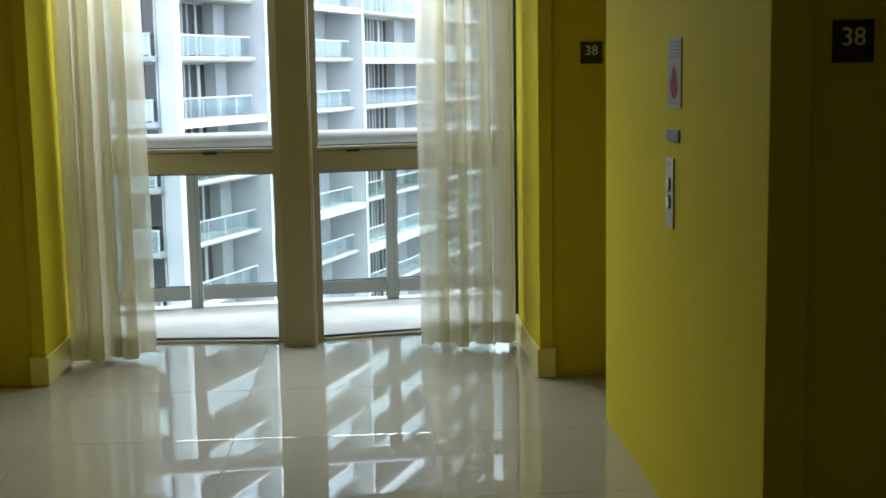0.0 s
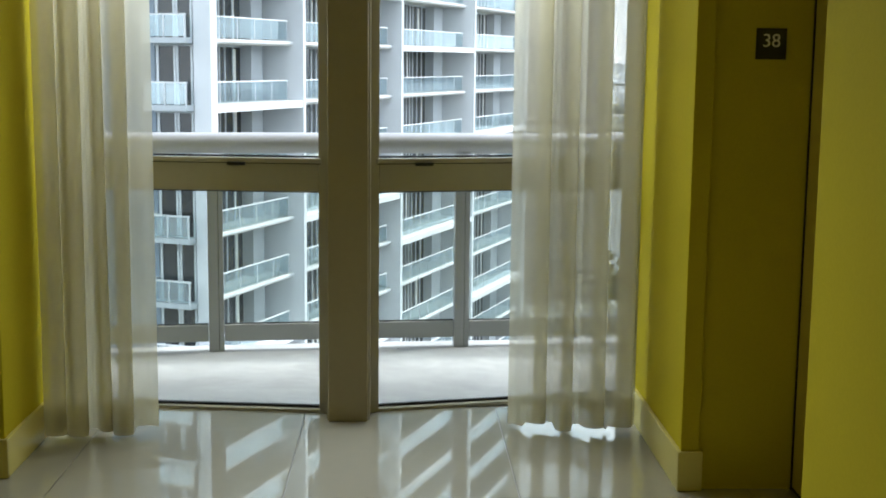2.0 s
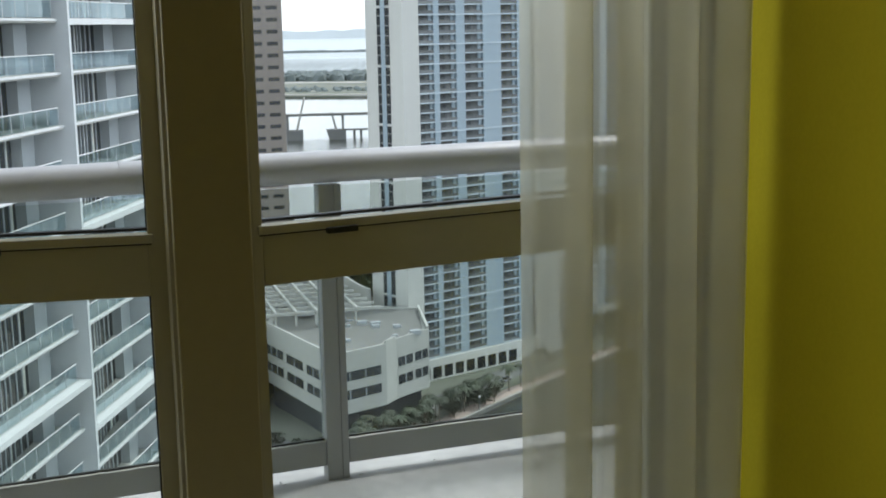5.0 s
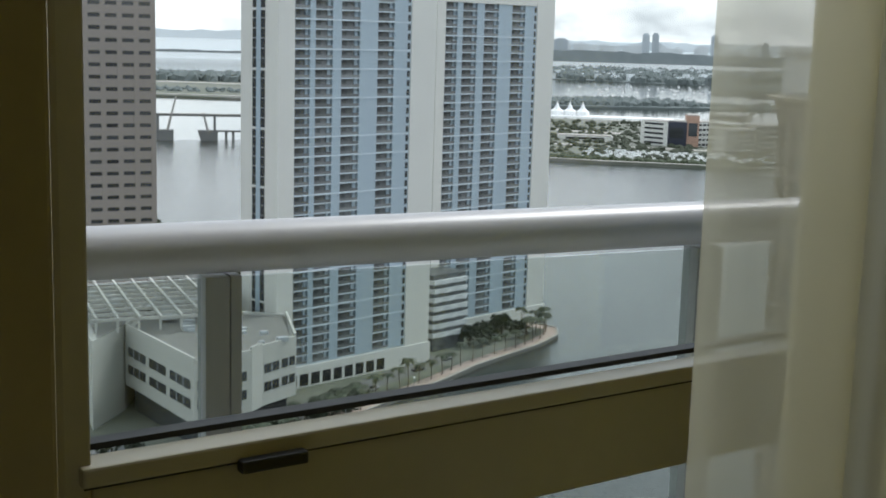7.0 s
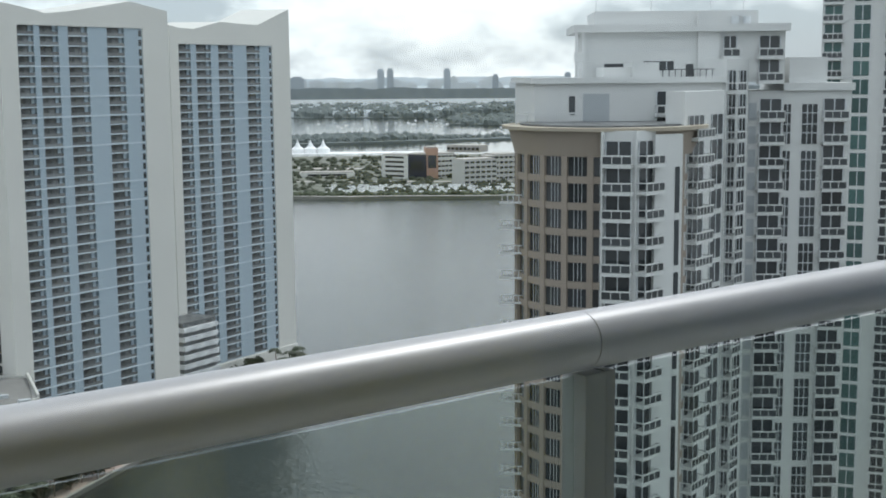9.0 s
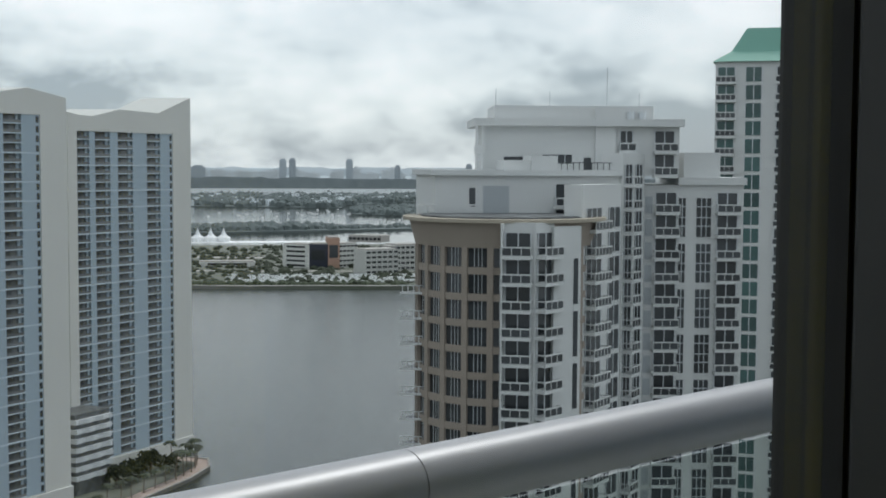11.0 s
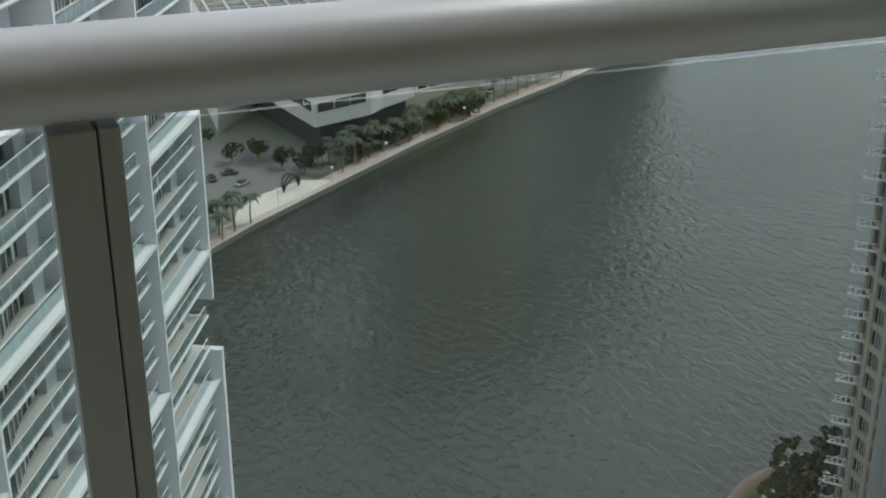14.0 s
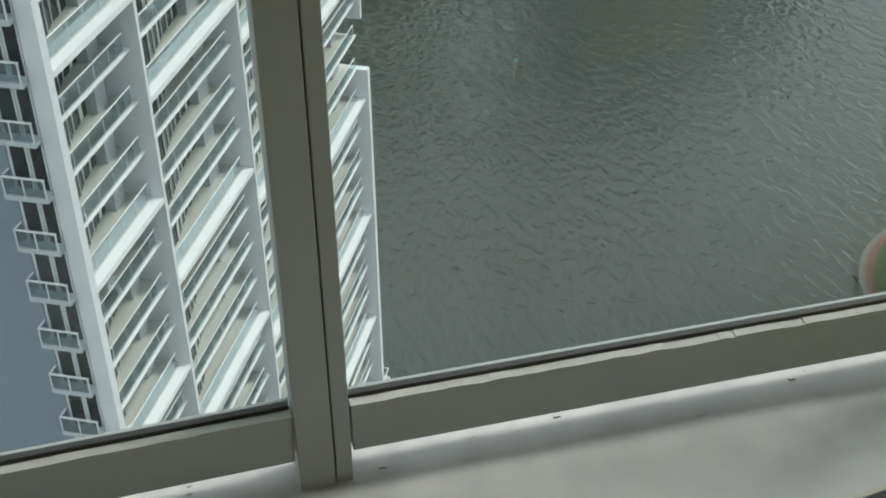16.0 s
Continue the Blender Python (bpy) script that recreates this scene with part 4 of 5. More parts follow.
# ---- twin blue towers by the river mouth ----
def blue_tower(name, at, L, D, floors, z_base, z_head, crest, cols, wl, wr, label):
    t = thing(name, label, "building", at)
    fh = (z_head - z_base) / floors
    bm = B()
    box(bm, 0, L, 1.3, D, z_base - 6, z_head + 0.8)
    part("wall", bm, M_OWHITE, t, "off white rendered wall")
    bm = B()
    n = len(crest)
    top = [bm.verts.new((x, -0.25, z)) for x, z in crest]
    low = [bm.verts.new((x, -0.25, z_head)) for x, z in crest]
    topb = [bm.verts.new((x, D, z + 0.5)) for x, z in crest]
    lowb = [bm.verts.new((x, D, z_head)) for x, z in crest]
    for i in range(n - 1):
        bm.faces.new((low[i], low[i + 1], top[i + 1], top[i]))
        bm.faces.new((topb[i], top[i], top[i + 1], topb[i + 1]))
        bm.faces.new((lowb[i + 1], lowb[i], topb[i], topb[i + 1]))
    bm.faces.new((low[0], top[0], topb[0], lowb[0]))
    bm.faces.new((low[-1], lowb[-1], topb[-1], top[-1]))
    part("crest", bm, M_OWHITE, t, "off white folded roof crest")
    bm = B()
    box(bm, -0.25, wl, -0.4, 1.3, z_base - 6, z_head + 0.5)
    part("pier", bm, M_OWHITE, t, "off white corner pier")
    bm = B()
    box(bm, wr, L, -0.3, 1.3, z_base - 6, z_head + 0.5)
    part("pier", bm, M_OWHITE, t, "off white corner pier")
    # blue wall strips between the balcony stacks
    edge = wl
    for c0, c1 in cols + [(wr, wr)]:
        if c0 - edge > 0.3:
            bm = B()
            box(bm, edge, c0, 0, 1.3, z_base, z_head)
            part("panel", bm, M_OBLUE, t, "pale blue wall strip")
        edge = c1
    bm = B()
    z, k = z_head, 0
    while z > z_base + 12:
        z -= (4, 3, 2, 3, 4, 2)[k % 6] * fh
        k += 1
        box(bm, wl, wr, -0.14, 0.05, z - 0.12, z + 0.24)
    part("band", bm, M_OBAND, t, "pale blue string courses")
    for c0, c1 in cols:
        w = c1 - c0
        bm = B()
        box(bm, 0, w, 1.22, 1.29, 0, fh - 0.25, mi=0)
        box(bm, 0, w, -0.04, 1.29, -0.24, 0.12, mi=2)
        box(bm, 0.05, w - 0.05, 0.08, 0.12, 0.2, 1.02, mi=1)
        box(bm, 0, w, 0.06, 0.14, 1.02, 1.09, mi=1)
        for k in range(1, 4):
            box(bm, w * k / 4 - 0.05, w * k / 4 + 0.05, 1.14, 1.22, 0, fh - 0.25, mi=1)
        box(bm, w * 0.80, w * 0.97, 0.9, 1.21, 0, fh - 0.25, mi=3)
        me = mesh_of("balcony", bm, [M_OREC, M_OBAL, M_OBAND, M_OBLUE])
        for k in range(floors):
            link_part("balcony", me, t, pose(c0, 0, z_base + k * fh + 0.22))
    # thin window slots on the end face and beside the pier
    bm = B()
    for k in range(floors):
        z = z_base + k * fh
        box(bm, -0.30, 0.2, D * 0.34, D * 0.44, z + 0.1, z + fh - (0.1 if k % 6 else 0.7), mi=0)
        box(bm, -0.30, 0.2, D * 0.56, D * 0.66, z + 0.1, z + fh - (0.1 if k % 6 else 0.7), mi=0)
        box(bm, wr - 1.5, wr - 0.3, -0.05, 0.1, z + 0.5, z + fh - 0.5, mi=0)
    box(bm, -0.27, 0.0, D * 0.44, D * 0.56, z_base, z_head, mi=1)
    part("window_slot", bm, [M_CGLASS, M_OBLUE], t, "dark slot windows")
    bm = B()
    for k in range(floors):
        z = z_base + k * fh
        box(bm, L, L + 1.8, 2, 6, z - 0.15, z + 0.1)
        box(bm, L + 1.7, L + 1.8, 2, 6, z + 0.1, z + 1.1)
    part("side_balcony", bm, M_OWHITE, t, "stacked balconies on the end wall")
    bm = B()
    box(bm, -1, L + 0.4, -0.9, D, z_base - 7, z_base - 0.2)
    part("base", bm, M_OWHITE, t, "white base storey")
    bm = B()
    for k in range(9):
        box(bm, 4 + k * 4.6, 7.4 + k * 4.6, -1.0, -0.5, z_base - 6.4, z_base - 2.6)
    part("base_opening", bm, M_DARKG, t, "dark openings of the base storey")
    return t


blue_tower("apartment_tower", pose(98.1, 380.06, 0, 0, 0, 22.1), 64.8, 19, 40, -103, 17.0,
           [(-0.6, 23.1), (3.0, 22.9), (12.9, 21.3), (16.6, 20.5), (25.6, 21.5), (49.0, 25.3), (64.8, 22.8)],
           [(6.15, 12.1), (14.2, 21.0), (24.5, 32.0), (39.5, 46.5)], 6.0, 53.8, "off white and pale blue condominium tower with balcony stacks")
blue_tower("apartment_tower", pose(168.87, 430.2, 0, 0, 0, 23.5), 64.5, 24, 39, -104, 13.2,
           [(0, 19.6), (4.5, 18.8), (11.8, 18.5), (25.4, 21.4), (46, 20.8), (64.5, 27.4)],
           [(4.2, 10.4), (13.2, 20.7), (24.6, 32.4), (39.9, 47.3)], 4.0, 54.1, "off white and pale blue condominium tower behind its twin")

# low striped car park building at the foot of the twin towers
ST = thing("parking_building", "low white building with dark wavy parking decks", "building", pose(164, 414, 0, 0, 0, 24))
bm = B()
box(bm, 0.4, 17, 0.8, 14, GZ, -82.5)
part("core", bm, M_OREC, ST)
for k in range(7):
    bm = B()
    z = -105 + k * 3.2
    pts = [(x, -0.15 + 0.35 * math.sin(x * 0.9 + k)) for x in np.linspace(0, 17.4, 12)]
    prism(bm, pts + [(17.4, 14), (0, 14)], z, z + 1.6)
    part("deck_band", bm, M_WHITE, ST, "white wavy deck parapet")

# ---- granite office tower ----
OF = thing("office_tower", "brown granite office tower with strip windows", "building", pose(17, 427.5, 0, 0, 0, 4.0))
bm = B()
box(bm, 0, 53.6, 0.8, 40, GZ, 29.0)
part("wall", bm, M_BROWN, OF)
OW, NC, NR = 5.4, 10, 34
bm = B()
for k in range(NC + 1):
    x = max(0, min(53.6, 53.6 - 0.9 - k * OW + 0.0))
    box(bm, max(0, x - 0.7), min(53.6, x + 0.9), 0, 0.8, GZ, 29.0)
for r in range(NR + 1):
    z = 20.8 - r * 3.93
    box(bm, 0, 53.6, 0.02, 0.8, z + 0.3, z + 2.95 if r else 29.0)
part("cladding", bm, M_BROWN, OF, "brown granite cladding")
bm = B()
box(bm, 0, OW - 1.6, 0.55, 0.62, 0, 1.3)
OWIN = mesh_of("window", bm, M_DARKG)
for c in range(NC):
    for r in range(NR):
        if c < 8 and r < 34:
            link_part("window", OWIN, OF, pose(53.6 - 0.9 - (c + 1) * OW + 0.9, 0, 20.8 - r * 3.93 - 1.05))
bm = B()
for x, w, h in ((45.2, 1.1, 1.7), (46.9, 0.45, 1.7), (47.9, 0.5, 2.3), (49.0, 0.45, 1.7)):
    box(bm, x, x + w, -0.12, 0.0, 23.6, 23.6 + h)
for k in range(8):
    a = math.pi * k / 7
    box(bm, 48.2 + 1.6 * math.cos(a) - 0.3, 48.2 + 1.6 * math.cos(a) + 0.3, -0.12, 0.0, 26.0 + 0.7 * math.sin(a), 26.5 + 0.7 * math.sin(a))
part("emblem", bm, M_BLACK, OF, "dark abstract rooftop emblem")

# ---- hotel with roof pergola ----
HT = thing("hotel", "low white hotel with ribbon windows and roof pergola", "building")
CX, CY = 62.5, 329.0
A, Bp, Cc = (51.4, 374), (CX, CY), (96, 349.5)
bm = B()
prism(bm, [A, Bp, (80, 336.5), (84, 341), Cc, (101, 378), (60, 400)], -102, -85.5)
part("wall", bm, M_HOTEL, HT)
bm = B()
prism(bm, [(54, 374), (64.6, 333), (80, 340), (84, 344.5), (94, 352), (100, 382), (62, 395)], GZ, -102)
part("ground_floor", bm, M_CGLASS, HT, "recessed dark glass ground floor")


def ribbon(a, b, u0, u1, z0, z1, off=0.12):
    a, b = Vector(a), Vector(b)
    d = (b - a)
    n = Vector((d.y, -d.x)).normalized()
    p, q = a + d * u0, a + d * u1
    bm = B()
    prism(bm, [p + n * off, q + n * off, q - n * 0.5, p - n * 0.5], z0, z1)
    o = part("ribbon_window", bm, M_DARKG, HT, "dark ribbon window")
    bm = B()
    k = max(2, int((q - p).length / 4.0))
    for i in range(1, k):
        m = p.lerp(q, i / k)
        dd = d.normalized() * 0.09
        prism(bm, [m - dd + n * (off + 0.06), m + dd + n * (off + 0.06), m + dd, m - dd], z0, z1)
    part("mullion", bm, M_MULL, o)


for z0, z1 in ((-92.8, -90.2), (-98.0, -95.4)):
    ribbon(A, Bp, 0.05, 0.32, z0, z1)
    ribbon(A, Bp, 0.38, 0.62, z0, z1)
    ribbon(A, Bp, 0.68, 0.96, z0, z1)
    ribbon(Bp, (80, 336.5), 0.06, 0.9, z0, z1)
    ribbon((84, 341), Cc, 0.05, 0.48, z0, z1)
    ribbon((84, 341), Cc, 0.56, 0.95, z0, z1)
bm = B()
OUT = [A, Bp, (80, 336.5), (84, 341), Cc, (101, 378), (60, 400)]
for i in range(len(OUT)):
    p, q = Vector(OUT[i]), Vector(OUT[(i + 1) % len(OUT)])
    d = (q - p).normalized()
    n = Vector((-d.y, d.x))
    prism(bm, [p, q, q + n * 0.7, p + n * 0.7], -85.5, -83.8 - 0.8 * (i % 2))
part("parapet", bm, M_HOTEL, HT, "white stepped parapet")
bm = B()
prism(bm, [(54, 374), (63.5, 331.5), (79, 338.5), (83.5, 343), (94.5, 351), (102, 384), (61, 397)], -85.5, -85.3)
part("roof", bm, M_ROOFG, HT, "dark gravel roof")
bm = B()
rnd = random.Random(12)
for k in range(16):
    u, v, s = rnd.random(), rnd.random(), rnd.uniform(0.8, 2.2)
    x, y = 66 + 26 * u, 344 + 30 * v
    box(bm, x, x + s * 1.6, y, y + s, -85.3, -85.3 + s * 0.7)
part("roof_plant", bm, M_GREYW, HT, "grey rooftop plant boxes")
bm = B()
prism(bm, [(40, 357), (51, 374), (60, 398), (87, 388), (80, 440), (40, 440)], GZ, -84.5)
part("rear_wing", bm, M_HOTEL, HT, "white rear wing")
bm = B()
prism(bm, [(42, 360), (52, 376), (61, 396.5), (86, 389.5), (79, 438), (42, 438)], -84.49, -84.3)
part("roof_deck", bm, M_ROOFG, HT, "dark roof deck under the pergola")
bm = B()
rnd = random.Random(14)
for k in range(46):
    x, y, a, h = rnd.uniform(43, 76), rnd.uniform(378, 434), rnd.uniform(0.8, 3.2), rnd.uniform(0.5, 1.8)
    if x < 60 and y < 400:
        continue
    box(bm, x, x + a, y, y + a * rnd.uniform(0.5, 1.4), -84.4, -84.3 + h)
part("roof_plant", bm, M_GREYW, HT, "grey plant boxes under the pergola")
# curved screen wall that sweeps up beside the tower
bm = B()
P0, P1 = Vector((88.5, 392.0)), Vector((79.5, 436.0))
dd = (P1 - P0).normalized()
nn = Vector((-dd.y, dd.x)) * 0.5
for k in range(14):
    u0, u1 = k / 14, (k + 1) / 14
    p, q = P0.lerp(P1, u0), P0.lerp(P1, u1)
    prism(bm, [p - nn, p + nn, q + nn, q - nn][::-1], GZ, -80.6 + 6.4 * u1 ** 2.2)
part("screen_wall", bm, M_HOTEL, HT, "white curved screen wall sweeping upwards")
bm = B()
for k in range(11):
    y = 366 + k * 6.6
    box(bm, 41, 86 - 0.6 * k, y, y + 0.7, -81.2, -80.4)
for k in range(7):
    x = 42 + k * 6.0
    box(bm, x, x + 0.7, 364, 434, -80.5, -79.8)
for k in range(7):
    for j in range(6):
        x, y = 42 + k * 6.0, 366 + j * 13.2
        box(bm, x, x + 0.6, y, y + 0.6, -84.5, -80.4)
part("pergola", bm, M_HOTEL, HT, "white open roof pergola")
bm = B()
box(bm, 78, 83, 425, 430, -84.5, -76)
part("stair_tower", bm, M_HOTEL, HT, "white roof stair tower")


# ---- parked cars, sculpture and lamps on the bank ----
def car(x, y, a, rnd):
    c = thing("car", "small parked car on the asphalt forecourt", "car", pose(x, y, GZ + 0.03, 0, 0, a), "cars on the forecourt")
    bm = B()
    box(bm, -2.2, 2.2, -0.88, 0.88, 0.3, 0.85, bevel=0.12)
    part("body", bm, M_CAR, c)
    bm = B()
    box(bm, -1.2, 1.0, -0.78, 0.78, 0.8, 1.42, bevel=0.2)
    part("cabin", bm, M_DARKG, c)
    for sx in (-1.35, 1.35):
        for sy in (-0.8, 0.8):
            bm = B()
            tube(bm, (sx, sy - 0.1, 0.33), (sx, sy + 0.1, 0.33), 0.33, 12)
            part("wheel", bm, M_BLACK, c)


rnd = random.Random(21)
for x, y, a in ((22, 318, 20), (27, 313, 60), (33, 318, 95), (20, 326, 10), (40, 312, 40), (104, 355, 40), (128, 374, 38), (150, 392, 200), (165, 403, 30), (38, 321, 5)):
    car(x, y, a, rnd)
SC = thing("sculpture", "dark abstract steel arch sculpture on the promenade", "sculpture", pose(51.3, 305.4, GZ + 0.16, 0, 0, 40))
bm = B()
for k in range(3):
    pts = [Vector((3.0 * math.cos(math.pi * i / 8), (k - 1) * 1.5 * math.sin(math.pi * i / 8), 3.6 * math.sin(math.pi * i / 8) ** 0.8)) for i in range(9)]
    for p, q in zip(pts, pts[1:]):
        tube(bm, p, q, 0.22, 6)
part("arch", bm, M_BLACK, SC)
for x, y in ((62, 306), (46, 294), (80, 321), (110, 346), (140, 369)):
    l = thing("street_lamp", "white globe street lamp on the promenade", "lamp", pose(x, y, GZ + 0.1), "promenade lamps")
    bm = B()
    tube(bm, (0, 0, 0), (0, 0, 4.2), 0.09, 8, 0.06)
    part("pole", bm, M_GREYW, l)
    bm = B()
    bmesh.ops.create_icosphere(bm, subdivisions=2, radius=0.35, matrix=Matrix.Translation((0, 0, 4.5)))
    part("globe", bm, M_TENT, l)


# ---- beige and white condominium to the east ----
def polar(az, r):
    return (-0.0 - math.sin(radians(az)) * r, 5.6 + math.cos(radians(az)) * r)


CB = thing("apartment_building", "white stepped condominium with a round beige bay", "building")
ccx, ccy = polar(-40.8, 160)
R0, FB = 11.0, 3.12
ZT = -4.6
toward = math.atan2(5.6 - ccy, -ccx)


def ring(bm, r, z0, z1, mi=0, seg=48, r2=None):
    lo = [bm.verts.new((ccx + r * math.cos(k * math.tau / seg), ccy + r * math.sin(k * math.tau / seg), z0)) for k in range(seg)]
    rr = r if r2 is None else r2
    hi = [bm.verts.new((ccx + rr * math.cos(k * math.tau / seg), ccy + rr * math.sin(k * math.tau / seg), z1)) for k in range(seg)]
    for k in range(seg):
        f = bm.faces.new((lo[k], lo[(k + 1) % seg], hi[(k + 1) % seg], hi[k]))
        f.material_index = mi
    bm.faces.new(hi).material_index = mi
    bm.faces.new(lo[::-1]).material_index = mi


bm = B()
ring(bm, R0 - 0.5, GZ, ZT + 0.2)
part("core", bm, M_OREC, CB)
bm = B()
ring(bm, R0 + 0.1, ZT - 3.4, ZT - 0.4, r2=R0 + 0.9)
part("drum_head", bm, M_BEIGE, CB, "beige flared drum head")
bm = B()
ring(bm, R0 + 1.7, ZT - 0.4, ZT)
part("cornice", bm, M_RIM, CB, "tan projecting cornice")
STEP = 3.16 / R0
NF = 33
bm = B()
for k in range(-6, 8):
    a = toward + (k + 0.5) * STEP
    m = Matrix.Translation((ccx, ccy, 0)) @ Matrix.Rotation(a, 4, "Z")
    s = len(bm.verts)
    fs = box(bm, R0 - 0.7, R0 + 0.12, -0.36, 0.36, GZ, ZT - 3.3)
    for v in {v for f in fs for v in f.verts}:
        v.co = m @ v.co
part("pilaster", bm, M_BEIGE, CB, "beige curved wall piers")
bm = B()
for r in range(NF):
    ring(bm, R0 + 0.02, ZT - 3.4 - r * FB - FB, ZT - 3.4 - r * FB - FB + 0.85)
part("spandrel", bm, M_BEIGE, CB, "beige spandrel bands")
bm = B()
box(bm, -0.02, 0.1, -1.26, 1.26, 0, FB - 0.85, mi=0)
for y in (-0.45, 0.05, 0.5):
    box(bm, 0.08, 0.14, y - 0.03, y + 0.03, 0, FB - 0.85, mi=1)
CWIN = mesh_of("window", bm, [M_DARKG, M_MULL])
for k in range(-5, 5):
    a = toward + k * STEP
    for r in range(NF if k < 2 else 12):
        link_part("window", CWIN, CB, Matrix.Translation((ccx, ccy, ZT - 3.4 - r * FB - FB + 0.85)) @ Matrix.Rotation(a, 4, "Z") @ Matrix.Translation((R0 - 0.45, 0, 0)))


def slab_block(name, az0, r0, az1, r1, depth, z0, z1, material, label):
    """A block whose front runs between two bearings; returns its frame."""
    p, q = Vector(polar(az0, r0)), Vector(polar(az1, r1))
    d = q - p
    at = pose(p.x, p.y, 0, 0, 0, math.degrees(math.atan2(d.y, d.x)))
    bm = B()
    box(bm, 0, d.length, 0, depth, z0, z1)
    part(name, bm, material, CB, label, at)
    return at, d.length


def stack(at, x0, w, n, z_top, fh, wide=True, glassy=False):
    """A stack of balconies with glazing behind, from the top down."""
    bm = B()
    box(bm, 0.1, w - 0.1, -0.10, 0.06, 0.15, fh - 0.5, mi=0)
    k = max(2, int(w / 1.3))
    for i in range(k + 1):
        box(bm, 0.1 + (w - 0.2) * i / k - 0.07, 0.1 + (w - 0.2) * i / k + 0.07, -0.16, -0.08, 0.15, fh - 0.5, mi=1)
    if wide:
        box(bm, -0.15, w + 0.15, -1.5, 0, -0.36, 0.06, mi=2)
        box(bm, -0.15, w + 0.15, -1.54, -1.40, 0.95, 1.12, mi=2)
        box(bm, -0.1, w + 0.1, -1.48, -1.44, 0.12, 0.93, mi=3)
        kk = max(2, int(w / 0.8))
        for i in range(kk + 1):
            xx = -0.1 + (w + 0.2) * i / kk
            box(bm, xx - 0.045, xx + 0.045, -1.52, -1.42, 0.06, 0.95, mi=2)
        for xx in (-0.1, w + 0.02):
            box(bm, xx, xx + 0.08, -1.45, 0, 0.95, 1.08, mi=2)
    me = mesh_of("balcony", bm, [M_TEAL if glassy else M_CGLASS, M_MULL, M_CWHITE, M_CGLASS])
    for r in range(n):
        link_part("balcony" if wide else "window", me, CB, at @ pose(x0, 0, z_top - (r + 1) * fh))


# corner bay: a front and a slanted side, both with balconies
at, w = slab_block("wall", -40.75, 147.6, -42.25, 147.0, 12, GZ, -4.9, M_CWHITE, "white rendered corner bay")
stack(at, 0.25, w - 0.75, 31, -5.6, FB)
bm = B()
box(bm, 0.0, 0.2, -1.5, 0.0, GZ, -5.0)
box(bm, w - 0.22, w, -0.2, 0.1, GZ, -5.0)
part("pilaster", bm, M_CWHITE, CB, "white slim pier of the corner bay", at)
at, w = slab_block("wall", -42.25, 147.0, -43.05, 149.8, 3, GZ, -4.9, M_CWHITE, "white slanted side of the corner bay")
stack(at, 0.1, w - 0.3, 31, -5.6, FB)
at2, w2 = slab_block("wall", -43.05, 148.9, -44.25, 151.5, 12, GZ, -5.4, M_CWHITE, "white rendered wall with slot windows")
for r in range(15):
    bm = B()
    box(bm, w2 - 1.1, w2 - 0.45, -0.08, 0.1, -14.6 - r * 6.24, -9.2 - r * 6.24)
    slot = part("window", bm, M_DARKG, CB, at=at2)
    bm = B()
    box(bm, w2 - 1.15, w2 - 0.4, -0.12, -0.06, -12.0 - r * 6.24, -11.8 - r * 6.24)
    part("transom", bm, M_MULL, slot, at=at2)
# penthouse tier over the drum
at, w = slab_block("wall", -37.7, 163, -45.9, 168, 20, GZ, 0.4, M_CWHITE, "white penthouse storey")
stack(at, w - 8.6, 2.8, 2, -0.2, 3.3)
stack(at, w - 3.6, 3.0, 2, -0.2, 3.3)
bm = B()
box(bm, -0.6, w + 0.4, -0.7, 20, 0.4, 1.15, mi=0)
box(bm, 4.4, 5.2, -0.06, 0.1, -3.6, -1.2, mi=1)
box(bm, 6.2, 9.6, -0.06, 0.1, -4.4, -0.9, mi=2)
box(bm, -2.6, 5.6, -1.9, -1.75, -3.4, -3.2, mi=0)
for k in range(7):
    box(bm, -2.6 + k * 1.35, -2.45 + k * 1.35, -1.9, -1.75, -4.7, -3.4, mi=0)
box(bm, 9.0, 12.6, 1.0, 6, 1.15, 2.4, mi=0)
box(bm, 12.6, 16.0, 0.2, 6, 1.15, 3.0, mi=0)
for k in range(9):
    box(bm, 16.4 + k * 0.8, 16.5 + k * 0.8, 0.0, 0.1, 1.15, 2.1, mi=1)
box(bm, 16.4, 23.2, 0.0, 0.1, 2.05, 2.15, mi=1)
part("terrace", bm, [M_CWHITE, M_DARKG, M_GREYW], CB, "white eave, recess and roof terrace railings", at)
# receding wings with their balcony stacks
at, w = slab_block("wall", -44.3, 155, -46.0, 165, 2.5, GZ, -0.6, M_CWHITE, "white receding wing")
stack(at, 0.8, 4.4, 31, -3.0, FB)
stack(at, 7.2, 3.4, 31, -3.0, FB, False)
at, w = slab_block("wall", -46.05, 168, -47.0, 175, 3.0, GZ, 3.4, M_CWHITE, "white receding wing")
stack(at, 0.5, 2.6, 33, 2.4, FB)
stack(at, 4.2, 2.4, 33, 2.4, FB, False)
at, w = slab_block("wall", -47.0, 176, -51.3, 179, 16, GZ, -0.8, M_CWHITE, "white main wing")
bm = B()
for r in range(31):
    z = -2.4 - r * FB
    box(bm, 0.15, 1.15, -0.05, 0.1, z - 2.3, z, mi=0)
part("panel", bm, M_GREYW, CB, "grey recessed wall panels", at)
stack(at, 1.45, 3.1, 31, -1.4, FB)
